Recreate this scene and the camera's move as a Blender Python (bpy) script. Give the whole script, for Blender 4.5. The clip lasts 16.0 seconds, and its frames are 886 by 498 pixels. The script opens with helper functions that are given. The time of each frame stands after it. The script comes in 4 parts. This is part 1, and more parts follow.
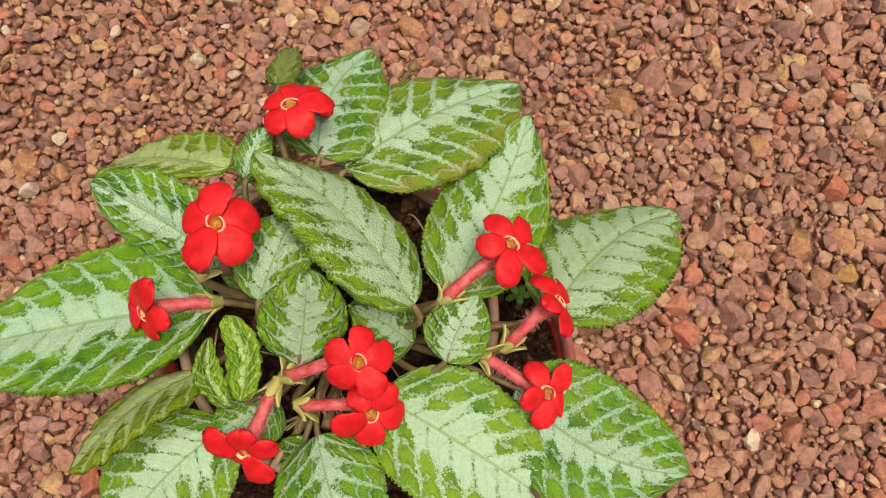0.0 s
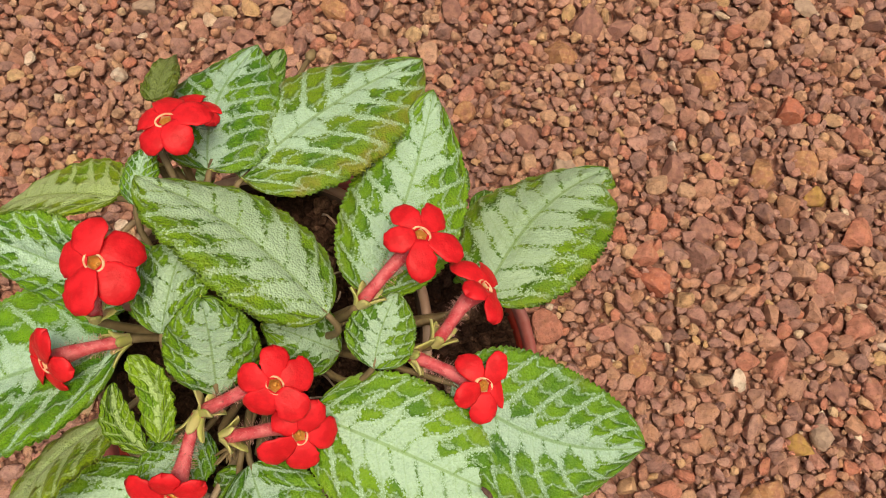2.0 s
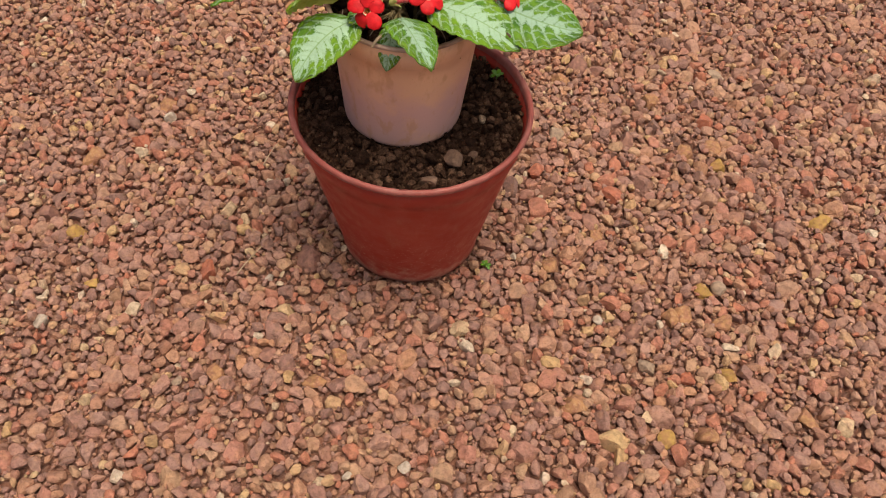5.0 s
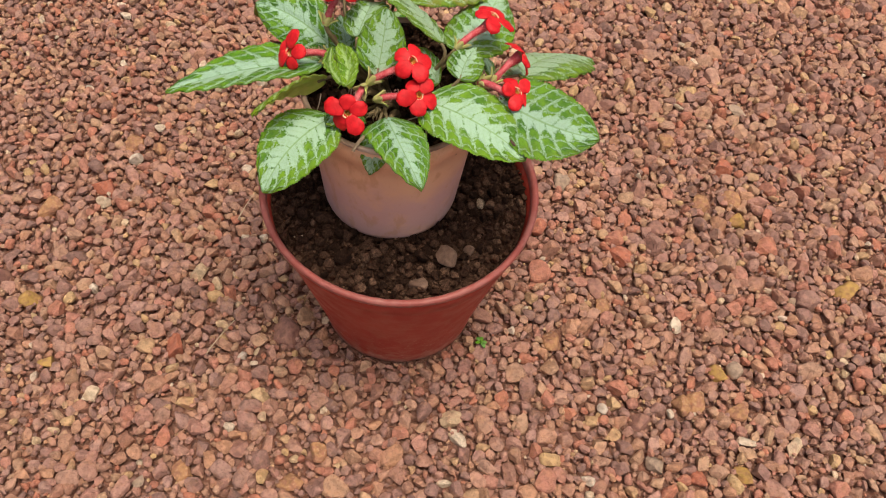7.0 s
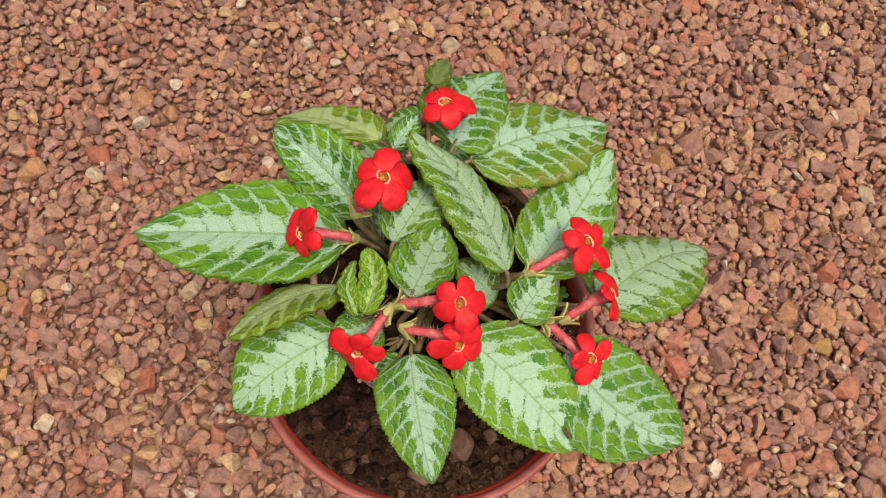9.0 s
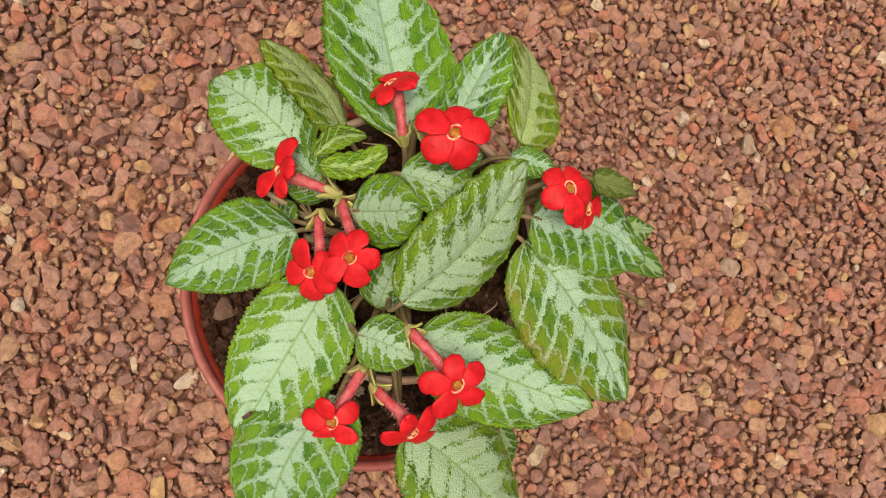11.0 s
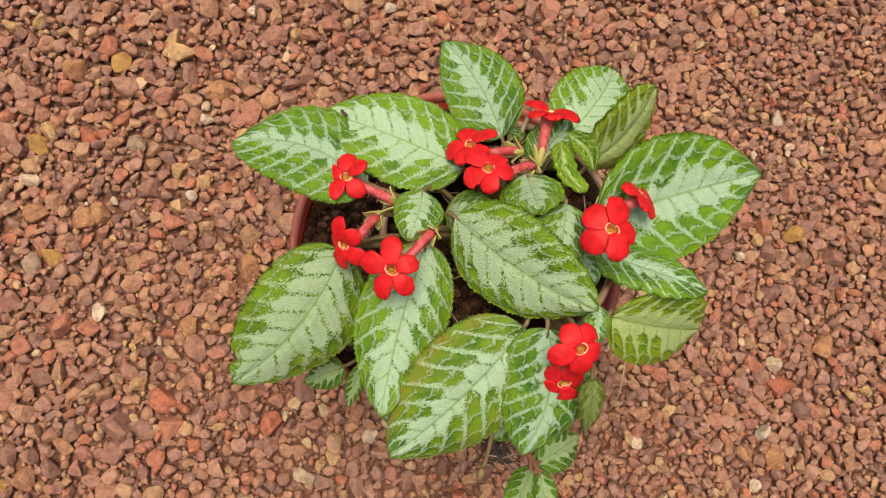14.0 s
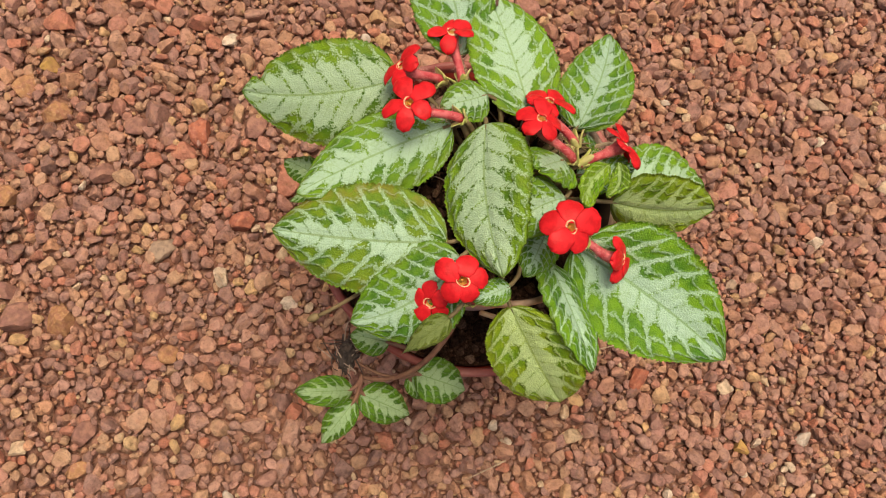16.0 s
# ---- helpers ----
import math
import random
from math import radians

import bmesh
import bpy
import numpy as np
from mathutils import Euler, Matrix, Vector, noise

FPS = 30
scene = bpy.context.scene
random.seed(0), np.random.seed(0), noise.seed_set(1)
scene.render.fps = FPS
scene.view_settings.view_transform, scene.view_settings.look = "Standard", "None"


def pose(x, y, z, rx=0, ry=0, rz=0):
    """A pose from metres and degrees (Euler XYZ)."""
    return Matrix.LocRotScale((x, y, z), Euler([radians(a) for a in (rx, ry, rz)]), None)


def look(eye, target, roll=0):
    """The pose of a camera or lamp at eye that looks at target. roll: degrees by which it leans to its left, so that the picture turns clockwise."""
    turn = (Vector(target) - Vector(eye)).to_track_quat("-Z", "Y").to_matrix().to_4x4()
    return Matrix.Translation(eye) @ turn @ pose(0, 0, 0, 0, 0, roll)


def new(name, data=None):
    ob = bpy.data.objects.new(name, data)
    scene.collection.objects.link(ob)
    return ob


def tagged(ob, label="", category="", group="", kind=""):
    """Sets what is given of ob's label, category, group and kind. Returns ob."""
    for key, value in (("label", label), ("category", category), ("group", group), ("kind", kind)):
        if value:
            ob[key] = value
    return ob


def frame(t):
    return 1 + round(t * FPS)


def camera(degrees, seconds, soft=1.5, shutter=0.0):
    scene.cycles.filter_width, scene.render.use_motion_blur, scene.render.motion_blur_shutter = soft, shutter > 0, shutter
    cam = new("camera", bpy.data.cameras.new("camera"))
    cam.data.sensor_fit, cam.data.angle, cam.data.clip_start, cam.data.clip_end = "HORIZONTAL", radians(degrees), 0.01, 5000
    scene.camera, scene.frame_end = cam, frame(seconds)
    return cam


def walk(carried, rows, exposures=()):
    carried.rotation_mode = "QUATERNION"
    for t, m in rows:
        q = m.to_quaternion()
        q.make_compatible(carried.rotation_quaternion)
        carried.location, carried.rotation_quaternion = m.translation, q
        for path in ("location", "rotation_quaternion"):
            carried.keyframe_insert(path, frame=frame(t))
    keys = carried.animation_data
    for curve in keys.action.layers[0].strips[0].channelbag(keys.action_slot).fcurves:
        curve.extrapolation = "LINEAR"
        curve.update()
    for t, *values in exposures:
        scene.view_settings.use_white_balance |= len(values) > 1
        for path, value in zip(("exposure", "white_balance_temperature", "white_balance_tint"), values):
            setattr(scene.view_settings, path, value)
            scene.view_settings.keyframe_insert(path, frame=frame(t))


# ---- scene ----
cam = camera(55.28, 16.0, soft=1.08)
# seconds, eye in metres, turn in degrees
ROWS = [
    (0.0, 0.0185, -0.0658, 0.5284, 16.51, -2.60, 0.14),
    (0.5, 0.0132, -0.0251, 0.5362, 15.31, -2.72, 0.15),
    (1.0, 0.0267, -0.0009, 0.5377, 13.42, -2.12, -2.64),
    (1.5, 0.0461, -0.0176, 0.5268, 13.84, -0.96, -6.59),
    (2.0, 0.0446, -0.0559, 0.5151, 14.66, -0.59, -8.06),
    (2.5, 0.0209, -0.0793, 0.5025, 14.99, -0.53, -8.55),
    (3.0, -0.0012, -0.1137, 0.4845, 16.93, -1.06, -7.42),
    (3.5, 0.0034, -0.2106, 0.5003, 22.70, -1.93, -4.28),
    (4.0, -0.0088, -0.3250, 0.5435, 30.10, -2.11, -3.10),
    (4.2, -0.0206, -0.3782, 0.5598, 32.37, -2.45, -2.43),
    (5.2, -0.0120, -0.4880, 0.6020, 37.30, -3.70, -1.70),
    (6.3, 0.0035, -0.4548, 0.6066, 36.97, -4.49, -1.15),
    (6.5, 0.0008, -0.4227, 0.6035, 36.24, -4.43, -1.18),
    (7.0, -0.0094, -0.3537, 0.6052, 32.92, -4.27, -1.11),
    (7.5, -0.0090, -0.2594, 0.5916, 28.13, -4.55, 0.08),
    (8.0, -0.0134, -0.1782, 0.5809, 23.80, -5.28, 2.45),
    (8.5, -0.0247, -0.1280, 0.5893, 19.33, -5.41, 4.25),
    (9.0, -0.0244, -0.1098, 0.5963, 16.93, -7.06, 11.61),
    (9.2, -0.0189, -0.1041, 0.5965, 15.81, -8.00, 17.14),
    (10.2, 0.0090, -0.0650, 0.5850, 10.20, -8.45, 54.50),
    (11.3, 0.0599, -0.0234, 0.5758, 6.70, -7.69, 102.35),
    (11.5, 0.0745, -0.0177, 0.5776, 6.72, -8.08, 111.55),
    (12.0, 0.0806, -0.0197, 0.5862, 7.05, -8.61, 124.18),
    (12.5, 0.0920, -0.0146, 0.5895, 6.41, -8.78, 133.45),
    (13.0, 0.0750, -0.0259, 0.5977, 6.36, -9.20, 142.59),
    (13.5, 0.0769, -0.0042, 0.6240, 7.35, -7.88, 153.90),
    (14.0, 0.0741, 0.0531, 0.6121, 9.75, -6.50, 171.26),
    (14.5, 0.0725, 0.0682, 0.6054, 12.03, -7.48, 183.73),
    (15.0, 0.0537, 0.1124, 0.5979, 12.83, -7.59, 199.21),
    (15.5, 0.0145, 0.1162, 0.6076, 12.18, -9.14, 211.64),
    (16.0, -0.0143, 0.1238, 0.6199, 11.09, -7.74, 222.69),
]
walk(cam, [(t, pose(*r)) for t, *r in ROWS], exposures=[(0.0, 0.08, 7900, 9.5), (2.0, 0.04, 8050, 9.5), (4.0, 0.02, 7850, 9), (6.5, 0.09, 7150, 8.5), (8.5, 0.10, 7200, 9), (11.5, -0.02, 7950, 10), (13.5, 0.02, 8150, 10), (14.7, 0.10, 8050, 10), (16.0, 0.09, 8100, 10.5)])

# ---- light: an overcast sky with a broad weak sun ----
world = bpy.data.worlds.new("overcast_sky")
world.use_nodes = True
scene.world = world
wn = world.node_tree.nodes
sky = wn.new("ShaderNodeTexSky")
sky.sky_type = "NISHITA"
sky.sun_disc = False
sky.sun_elevation, sky.sun_rotation = radians(78), radians(150)
sky.air_density, sky.dust_density, sky.ozone_density = 1.0, 8.0, 1.0
world.node_tree.links.new(sky.outputs[0], wn["Background"].inputs[0])
wn["Background"].inputs[1].default_value = 0.122
sun = new("sun", bpy.data.lights.new("sun", "SUN"))
sun.data.energy, sun.data.angle, sun.data.color = 2.05, radians(24), (1.0, 0.955, 0.87)
sun.matrix_world = look((0.15, -0.10, 1.4), (0, 0, 0))


# ---- node helpers ----
class Nodes:
    """A node material, written from top to bottom."""

    def __init__(self, name):
        self.material = bpy.data.materials.new(name)
        self.material.use_nodes = True
        self.tree = self.material.node_tree
        self.shader = self.tree.nodes["Principled BSDF"]

    def put(self, socket, value):
        if isinstance(value, bpy.types.NodeSocket):
            self.tree.links.new(value, socket)
        elif socket.type == "RGBA":
            socket.default_value = (*value, 1.0)
        else:
            socket.default_value = value

    def add(self, kind, out=0, settings=None, **inputs):
        node = self.tree.nodes.new("ShaderNode" + kind)
        for key, value in (settings or {}).items():
            if key == "operation":
                node.operation = value
            elif key == "interpolation_type":
                node.interpolation_type = value
            elif key == "uv_map":
                node.uv_map = value
            elif key == "noise_dimensions":
                node.noise_dimensions = value
            elif key == "voronoi_dimensions":
                node.voronoi_dimensions = value
            elif key == "feature":
                node.feature = value
        for key, value in inputs.items():
            key = key.replace("_", " ")
            self.put(node.inputs[int(key[1:]) if key[0] == "i" and key[1:].isdigit() else key], value)
        return node.outputs[out]

    def math(self, operation, a, b=0.0, c=0.0):
        return self.add("Math", settings={"operation": operation}, i0=a, i1=b, i2=c)

    def smooth(self, value, low, high, to_low=0.0, to_high=1.0):
        return self.add("MapRange", settings={"interpolation_type": "SMOOTHSTEP"}, Value=value, From_Min=low, From_Max=high, To_Min=to_low, To_Max=to_high)

    def mix(self, factor, a, b):
        node = self.tree.nodes.new("ShaderNodeMix")
        node.data_type = "RGBA"
        self.put(node.inputs[0], factor)
        self.put(node.inputs[6], a)
        self.put(node.inputs[7], b)
        return node.outputs[2]

    def scale(self, colour, factor):
        node = self.tree.nodes.new("ShaderNodeVectorMath")
        node.operation = "SCALE"
        self.put(node.inputs[0], colour)
        self.put(node.inputs[3], factor)
        return node.outputs[0]

    def noise(self, size, detail=3.0, vector=None, out=0, rough=0.55):
        vector = vector or self.add("NewGeometry", "Position")
        return self.add("TexNoise", out, Vector=vector, Scale=1.0 / size, Detail=detail, Roughness=rough)

    def ramp(self, value, *stops):
        node = self.tree.nodes.new("ShaderNodeValToRGB")
        while len(node.color_ramp.elements) < len(stops):
            node.color_ramp.elements.new(0.5)
        for element, (place, colour) in zip(node.color_ramp.elements, stops):
            element.position, element.color = place, (*colour, 1.0)
        self.put(node.inputs[0], value)
        return node.outputs[0]

    def bump(self, height, distance, strength=1.0, normal=None):
        node = self.tree.nodes.new("ShaderNodeBump")
        node.inputs["Strength"].default_value = strength
        node.inputs["Distance"].default_value = distance
        self.put(node.inputs["Height"], height)
        if normal:
            self.put(node.inputs["Normal"], normal)
        return node.outputs[0]

    def done(self, colour, roughness, normal=None, **more):
        self.put(self.shader.inputs["Base Color"], colour)
        self.put(self.shader.inputs["Roughness"], roughness)
        if normal:
            self.put(self.shader.inputs["Normal"], normal)
        for key, value in more.items():
            self.put(self.shader.inputs[key.replace("_", " ")], value)
        return self.material


# ---- materials ----
def laterite(name, pick):
    """Reddish lava and laterite gravel; pick chooses each stone's shade."""
    m = Nodes(name)
    shade = m.add("NewGeometry", "Random Per Island") if pick == "island" else m.add("ObjectInfo", "Random")
    base = m.ramp(shade, (0.0, (0.23, 0.132, 0.112)), (0.10, (0.30, 0.160, 0.130)), (0.20, (0.34, 0.198, 0.162)), (0.30, (0.37, 0.180, 0.125)), (0.40, (0.44, 0.270, 0.172)), (0.50, (0.38, 0.200, 0.160)),
                  (0.60, (0.44, 0.165, 0.105)), (0.70, (0.35, 0.205, 0.172)), (0.80, (0.46, 0.240, 0.145)), (0.90, (0.42, 0.235, 0.190)), (0.97, (0.51, 0.33, 0.165)), (1.0, (0.60, 0.50, 0.40)))
    blotch = m.smooth(m.noise(0.007, 4), 0.50, 0.66)
    colour = m.mix(m.math("MULTIPLY", blotch, 0.28), base, (0.43, 0.215, 0.105))
    blush = m.smooth(m.noise(0.011, 3, m.add("VectorMath", settings={"operation": "ADD"}, i0=m.add("NewGeometry", "Position"), i1=(3.0, 1.0, 5.0))), 0.52, 0.66)
    colour = m.mix(m.math("MULTIPLY", blush, 0.25), colour, (0.38, 0.165, 0.135))
    dust = m.smooth(m.noise(0.0025, 5), 0.5, 0.75)
    colour = m.mix(m.math("MULTIPLY", dust, 0.22), colour, (0.50, 0.32, 0.24))
    colour = m.scale(colour, m.smooth(m.noise(0.0040, 4), 0.32, 0.62, 0.78, 1.12))
    pits = m.smooth(m.noise(0.0010, 3), 0.32, 0.42, 0.72, 1.02)
    colour = m.scale(colour, pits)
    normal = m.bump(m.noise(0.0028, 6), 0.0018, 0.9)
    normal = m.bump(m.noise(0.0007, 3), 0.0004, 0.8, normal)
    return m.done(colour, 0.76, normal, Specular_IOR_Level=0.32)


GRAVEL = laterite("laterite_gravel", "island")
GRAVEL_PIECE = laterite("laterite_stone", "object")


def stone_material(name, base, spot, dark):
    m = Nodes(name)
    colour = m.mix(m.smooth(m.noise(0.005, 4), 0.42, 0.62), base, spot)
    colour = m.mix(m.math("MULTIPLY", m.smooth(m.noise(0.002, 5), 0.52, 0.72), 0.6), colour, dark)
    colour = m.scale(colour, m.smooth(m.noise(0.004, 4), 0.32, 0.6, 0.70, 1.02))
    normal = m.bump(m.noise(0.0025, 6), 0.0013, 0.8)
    return m.done(colour, 0.85, normal, Specular_IOR_Level=0.3)


OCHRE = stone_material("ochre_stone", (0.40, 0.21, 0.105), (0.34, 0.16, 0.10), (0.46, 0.30, 0.18))
YELLOW = stone_material("yellow_stone", (0.44, 0.27, 0.085), (0.38, 0.21, 0.09), (0.3, 0.16, 0.08))
GREY = stone_material("grey_stone", (0.34, 0.24, 0.18), (0.40, 0.29, 0.21), (0.27, 0.19, 0.145))
PALE = stone_material("pale_stone", (0.52, 0.44, 0.37), (0.44, 0.35, 0.28), (0.36, 0.25, 0.2))
MAUVE = stone_material("mauve_stone", (0.27, 0.135, 0.11), (0.34, 0.175, 0.13), (0.19, 0.09, 0.07))
UMBER = stone_material("umber_stone", (0.14, 0.082, 0.058), (0.18, 0.112, 0.082), (0.10, 0.060, 0.044))
BRICK = stone_material("brick_red_stone", (0.42, 0.14, 0.085), (0.36, 0.13, 0.09), (0.46, 0.24, 0.15))


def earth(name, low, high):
    """Red earth with gravel trodden into it, coloured darker between the pebbles to read as shade."""
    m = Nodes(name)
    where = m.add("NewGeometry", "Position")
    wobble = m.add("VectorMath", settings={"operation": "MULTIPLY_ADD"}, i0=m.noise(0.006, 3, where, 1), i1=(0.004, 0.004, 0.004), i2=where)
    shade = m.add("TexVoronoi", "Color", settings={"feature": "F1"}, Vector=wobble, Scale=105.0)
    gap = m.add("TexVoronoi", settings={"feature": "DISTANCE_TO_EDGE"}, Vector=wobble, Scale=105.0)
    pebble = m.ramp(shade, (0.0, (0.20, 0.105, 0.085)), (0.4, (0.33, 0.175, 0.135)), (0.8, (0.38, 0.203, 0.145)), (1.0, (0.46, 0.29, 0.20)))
    # red earth in the gaps, its colour darkened to stand for their shade
    shaded_soil = m.mix(m.smooth(m.noise(0.02, 5), 0.35, 0.65), low, high)
    colour = m.mix(m.smooth(m.math("ADD", gap, m.math("MULTIPLY_ADD", m.noise(0.003, 4), 0.2, -0.1)), 0.03, 0.14), shaded_soil, pebble)
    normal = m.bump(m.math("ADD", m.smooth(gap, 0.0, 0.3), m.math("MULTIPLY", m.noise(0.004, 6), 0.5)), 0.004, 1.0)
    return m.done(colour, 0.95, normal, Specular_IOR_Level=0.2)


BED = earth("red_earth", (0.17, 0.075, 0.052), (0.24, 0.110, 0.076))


def soil(name):
    m = Nodes(name)
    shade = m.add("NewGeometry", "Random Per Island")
    base = m.ramp(shade, (0.0, (0.014, 0.0065, 0.004)), (0.35, (0.036, 0.018, 0.012)), (0.75, (0.078, 0.042, 0.028)), (0.997, (0.14, 0.080, 0.054)), (1.0, (0.40, 0.30, 0.22)))
    colour = m.mix(m.math("MULTIPLY", m.smooth(m.noise(0.002, 5), 0.5, 0.7), 0.3), base, (0.065, 0.04, 0.027))
    colour = m.scale(colour, m.smooth(m.noise(0.0011, 4), 0.40, 0.60, 0.62, 1.22))
    normal = m.bump(m.noise(0.0012, 5), 0.0013, 0.9)
    return m.done(colour, 0.97, normal, Specular_IOR_Level=0.08)


SOIL = soil("potting_soil")


def plastic(name, base, faded, dusty, fade_size, splash=0.0):
    m = Nodes(name)
    where = m.add("TexCoord", 3)
    colour = m.mix(m.smooth(m.noise(fade_size, 3, where), 0.38, 0.66), base, faded)
    streak = m.add("Mapping", Vector=where, Scale=(1.0, 1.0, 0.12))
    colour = m.mix(m.math("MULTIPLY", m.smooth(m.noise(0.008, 5, streak), 0.52, 0.75), 0.35), colour, dusty)
    speck = m.smooth(m.noise(0.0016, 4), 0.66, 0.74)
    colour = m.mix(m.math("MULTIPLY", speck, 0.6), colour, dusty)
    if splash:
        # dried mud splashed up from the gravel
        xyz = m.tree.nodes.new("ShaderNodeSeparateXYZ")
        m.put(xyz.inputs[0], where)
        high = m.math("ADD", xyz.outputs[2], m.math("MULTIPLY_ADD", m.noise(0.011, 5, where), 0.10, -0.05))
        colour = m.mix(m.smooth(high, splash - 0.03, splash, 0.6, 0.0), colour, (0.50, 0.27, 0.20))
        drop = m.math("MULTIPLY", m.smooth(m.noise(0.0022, 3, where), 0.62, 0.68), m.smooth(xyz.outputs[2], 0.02, 0.10, 0.8, 0.0))
        colour = m.mix(drop, colour, (0.55, 0.36, 0.29))
    normal = m.bump(m.noise(0.003, 5), 0.0003, 0.6)
    rough = m.smooth(m.noise(0.012, 4), 0.3, 0.7, 0.42, 0.62)
    return m.done(colour, rough, normal, Specular_IOR_Level=0.4)


TERRACOTTA = plastic("terracotta_plastic", (0.345, 0.034, 0.022), (0.375, 0.048, 0.032), (0.40, 0.13, 0.09), 0.05, 0.022)
RIM_PLASTIC = plastic("worn_rim_plastic", (0.29, 0.072, 0.062), (0.34, 0.118, 0.104), (0.42, 0.21, 0.185), 0.02)
def faded_plastic(name, buff, mauve, stain, split):
    """Nursery pot plastic, bleached buff above an uneven line and mauve below it, with rusty smears."""
    m = Nodes(name)
    where = m.add("TexCoord", 3)
    xyz = m.tree.nodes.new("ShaderNodeSeparateXYZ")
    m.put(xyz.inputs[0], where)
    line = m.math("ADD", xyz.outputs[2], m.math("MULTIPLY_ADD", m.noise(0.03, 4, where), 0.07, -0.035))
    colour = m.mix(m.smooth(line, split - 0.02, split + 0.02), mauve, buff)
    cloud = m.smooth(m.noise(0.017, 4, where), 0.5, 0.7)
    colour = m.mix(m.math("MULTIPLY", cloud, 0.5), colour, buff)
    smear = m.smooth(m.noise(0.009, 5, m.add("Mapping", Vector=where, Scale=(1.0, 1.0, 0.5))), 0.52, 0.66)
    colour = m.mix(m.math("MULTIPLY", smear, 0.5), colour, stain)
    speck = m.smooth(m.noise(0.0016, 4), 0.64, 0.74)
    colour = m.mix(m.math("MULTIPLY", speck, 0.5), colour, stain)
    normal = m.bump(m.noise(0.003, 5), 0.0003, 0.6)
    return m.done(colour, m.smooth(m.noise(0.012, 4), 0.3, 0.7, 0.4, 0.6), normal, Specular_IOR_Level=0.4)


OLD_PLASTIC = faded_plastic("faded_pot_plastic", (0.82, 0.50, 0.32), (0.70, 0.425, 0.39), (0.60, 0.30, 0.15), 0.200)
# dark brown for the inside wall of the inner pot
DARK_INNER = plastic("dark_inner_plastic", (0.045, 0.028, 0.02), (0.07, 0.042, 0.03), (0.1, 0.06, 0.045), 0.012)
LIP = plastic("pale_pot_lip", (0.62, 0.46, 0.36), (0.22, 0.13, 0.09), (0.3, 0.19, 0.13), 0.03)


def leaf_material(name, silver, green, margin, inner, speckle, pairs, brown=0.0, veinlets=0.5, fill=0.72):
    """Silver along the midrib and the side veins, green patches between them, a green toothed margin. UV: x along the leaf, y across it."""
    m = Nodes(name)
    uv = m.add("UVMap", settings={"uv_map": "leaf"})
    xyz = m.tree.nodes.new("ShaderNodeSeparateXYZ")
    m.put(xyz.inputs[0], uv)
    u, side = xyz.outputs[0], m.math("MULTIPLY_ADD", xyz.outputs[1], 2.0, -1.0)
    away = m.math("ABSOLUTE", side)
    where = m.add("TexCoord", 3)
    wob = m.math("MULTIPLY_ADD", m.noise(0.0055, 3, where), 1.0, -0.5)
    own = m.add("ObjectInfo", "Random")
    # side veins leave the midrib and sweep towards the tip
    sweep = m.math("MULTIPLY", m.math("POWER", away, 1.25), SWEEP)
    half = m.math("GREATER_THAN", side, 0.0)
    along = m.math("MULTIPLY", m.math("SUBTRACT", u, sweep), float(pairs))
    along = m.math("ADD", along, m.math("MULTIPLY", half, 0.45))
    along = m.math("ADD", along, m.math("MULTIPLY", wob, 0.34))
    off_vein = m.math("SUBTRACT", 1.0, m.math("MULTIPLY", m.math("ABSOLUTE", m.math("SUBTRACT", m.math("FRACT", along), 0.5)), 2.0))
    # each wedge between two side veins has its own luck
    wedge = m.add("CombineXYZ", X=m.math("FLOOR", along), Y=m.math("MULTIPLY", half, 7.0), Z=m.math("MULTIPLY", own, 50.0))
    luck = m.add("TexWhiteNoise", settings={"noise_dimensions": "3D"}, Vector=wedge)
    shift = m.add("TexWhiteNoise", settings={"noise_dimensions": "3D"}, Vector=m.add("VectorMath", settings={"operation": "ADD"}, i0=wedge, i1=(3.3, 9.1, 0.7)))
    start = m.math("ADD", m.math("MULTIPLY_ADD", luck, 0.34, inner + 0.02), m.math("MULTIPLY", wob, 0.2))
    begun = m.smooth(m.math("SUBTRACT", away, start), 0.0, 0.20)
    rib_gap = m.math("SUBTRACT", m.math("MULTIPLY_ADD", begun, -(0.06 + fill), 1.06), m.smooth(away, 0.5, 0.93, 0.0, 0.9 - fill))
    main = m.math("SUBTRACT", off_vein, rib_gap)
    # small cross veins part each wedge into cells
    across = m.math("ADD", m.math("MULTIPLY_ADD", away, 3.8, shift), m.math("MULTIPLY_ADD", wob, 0.9, m.math("MULTIPLY", off_vein, 0.28)))
    cell = m.math("SUBTRACT", 1.0, m.math("MULTIPLY", m.math("ABSOLUTE", m.math("SUBTRACT", m.math("FRACT", across), 0.5)), 2.0))
    net = m.math("MULTIPLY", m.math("SUBTRACT", cell, m.smooth(away, 0.35, 0.9, 0.50 * veinlets, 0.26 * veinlets)), 0.8)
    spread = m.math("SMOOTH_MIN", main, net, 0.30)
    # fine grains stipple the borders of the patches
    grain = m.add("SeparateColor", Color=m.add("TexVoronoi", "Color", settings={"feature": "F1"}, Vector=where, Scale=1450.0))
    dots = m.math("SUBTRACT", grain, 0.5)
    ragged = m.math("MULTIPLY_ADD", m.noise(0.0016, 2, where), 0.5, -0.25)
    stipple = m.math("MULTIPLY", m.math("MULTIPLY_ADD", ragged, 0.6, dots), m.smooth(m.math("SUBTRACT", away, start), 0.10, 0.45, 0.70 * speckle, 0.30 * speckle))
    edge = m.math("ADD", spread, stipple)
    field = m.smooth(m.math("ADD", main, stipple), -0.04, 0.07)
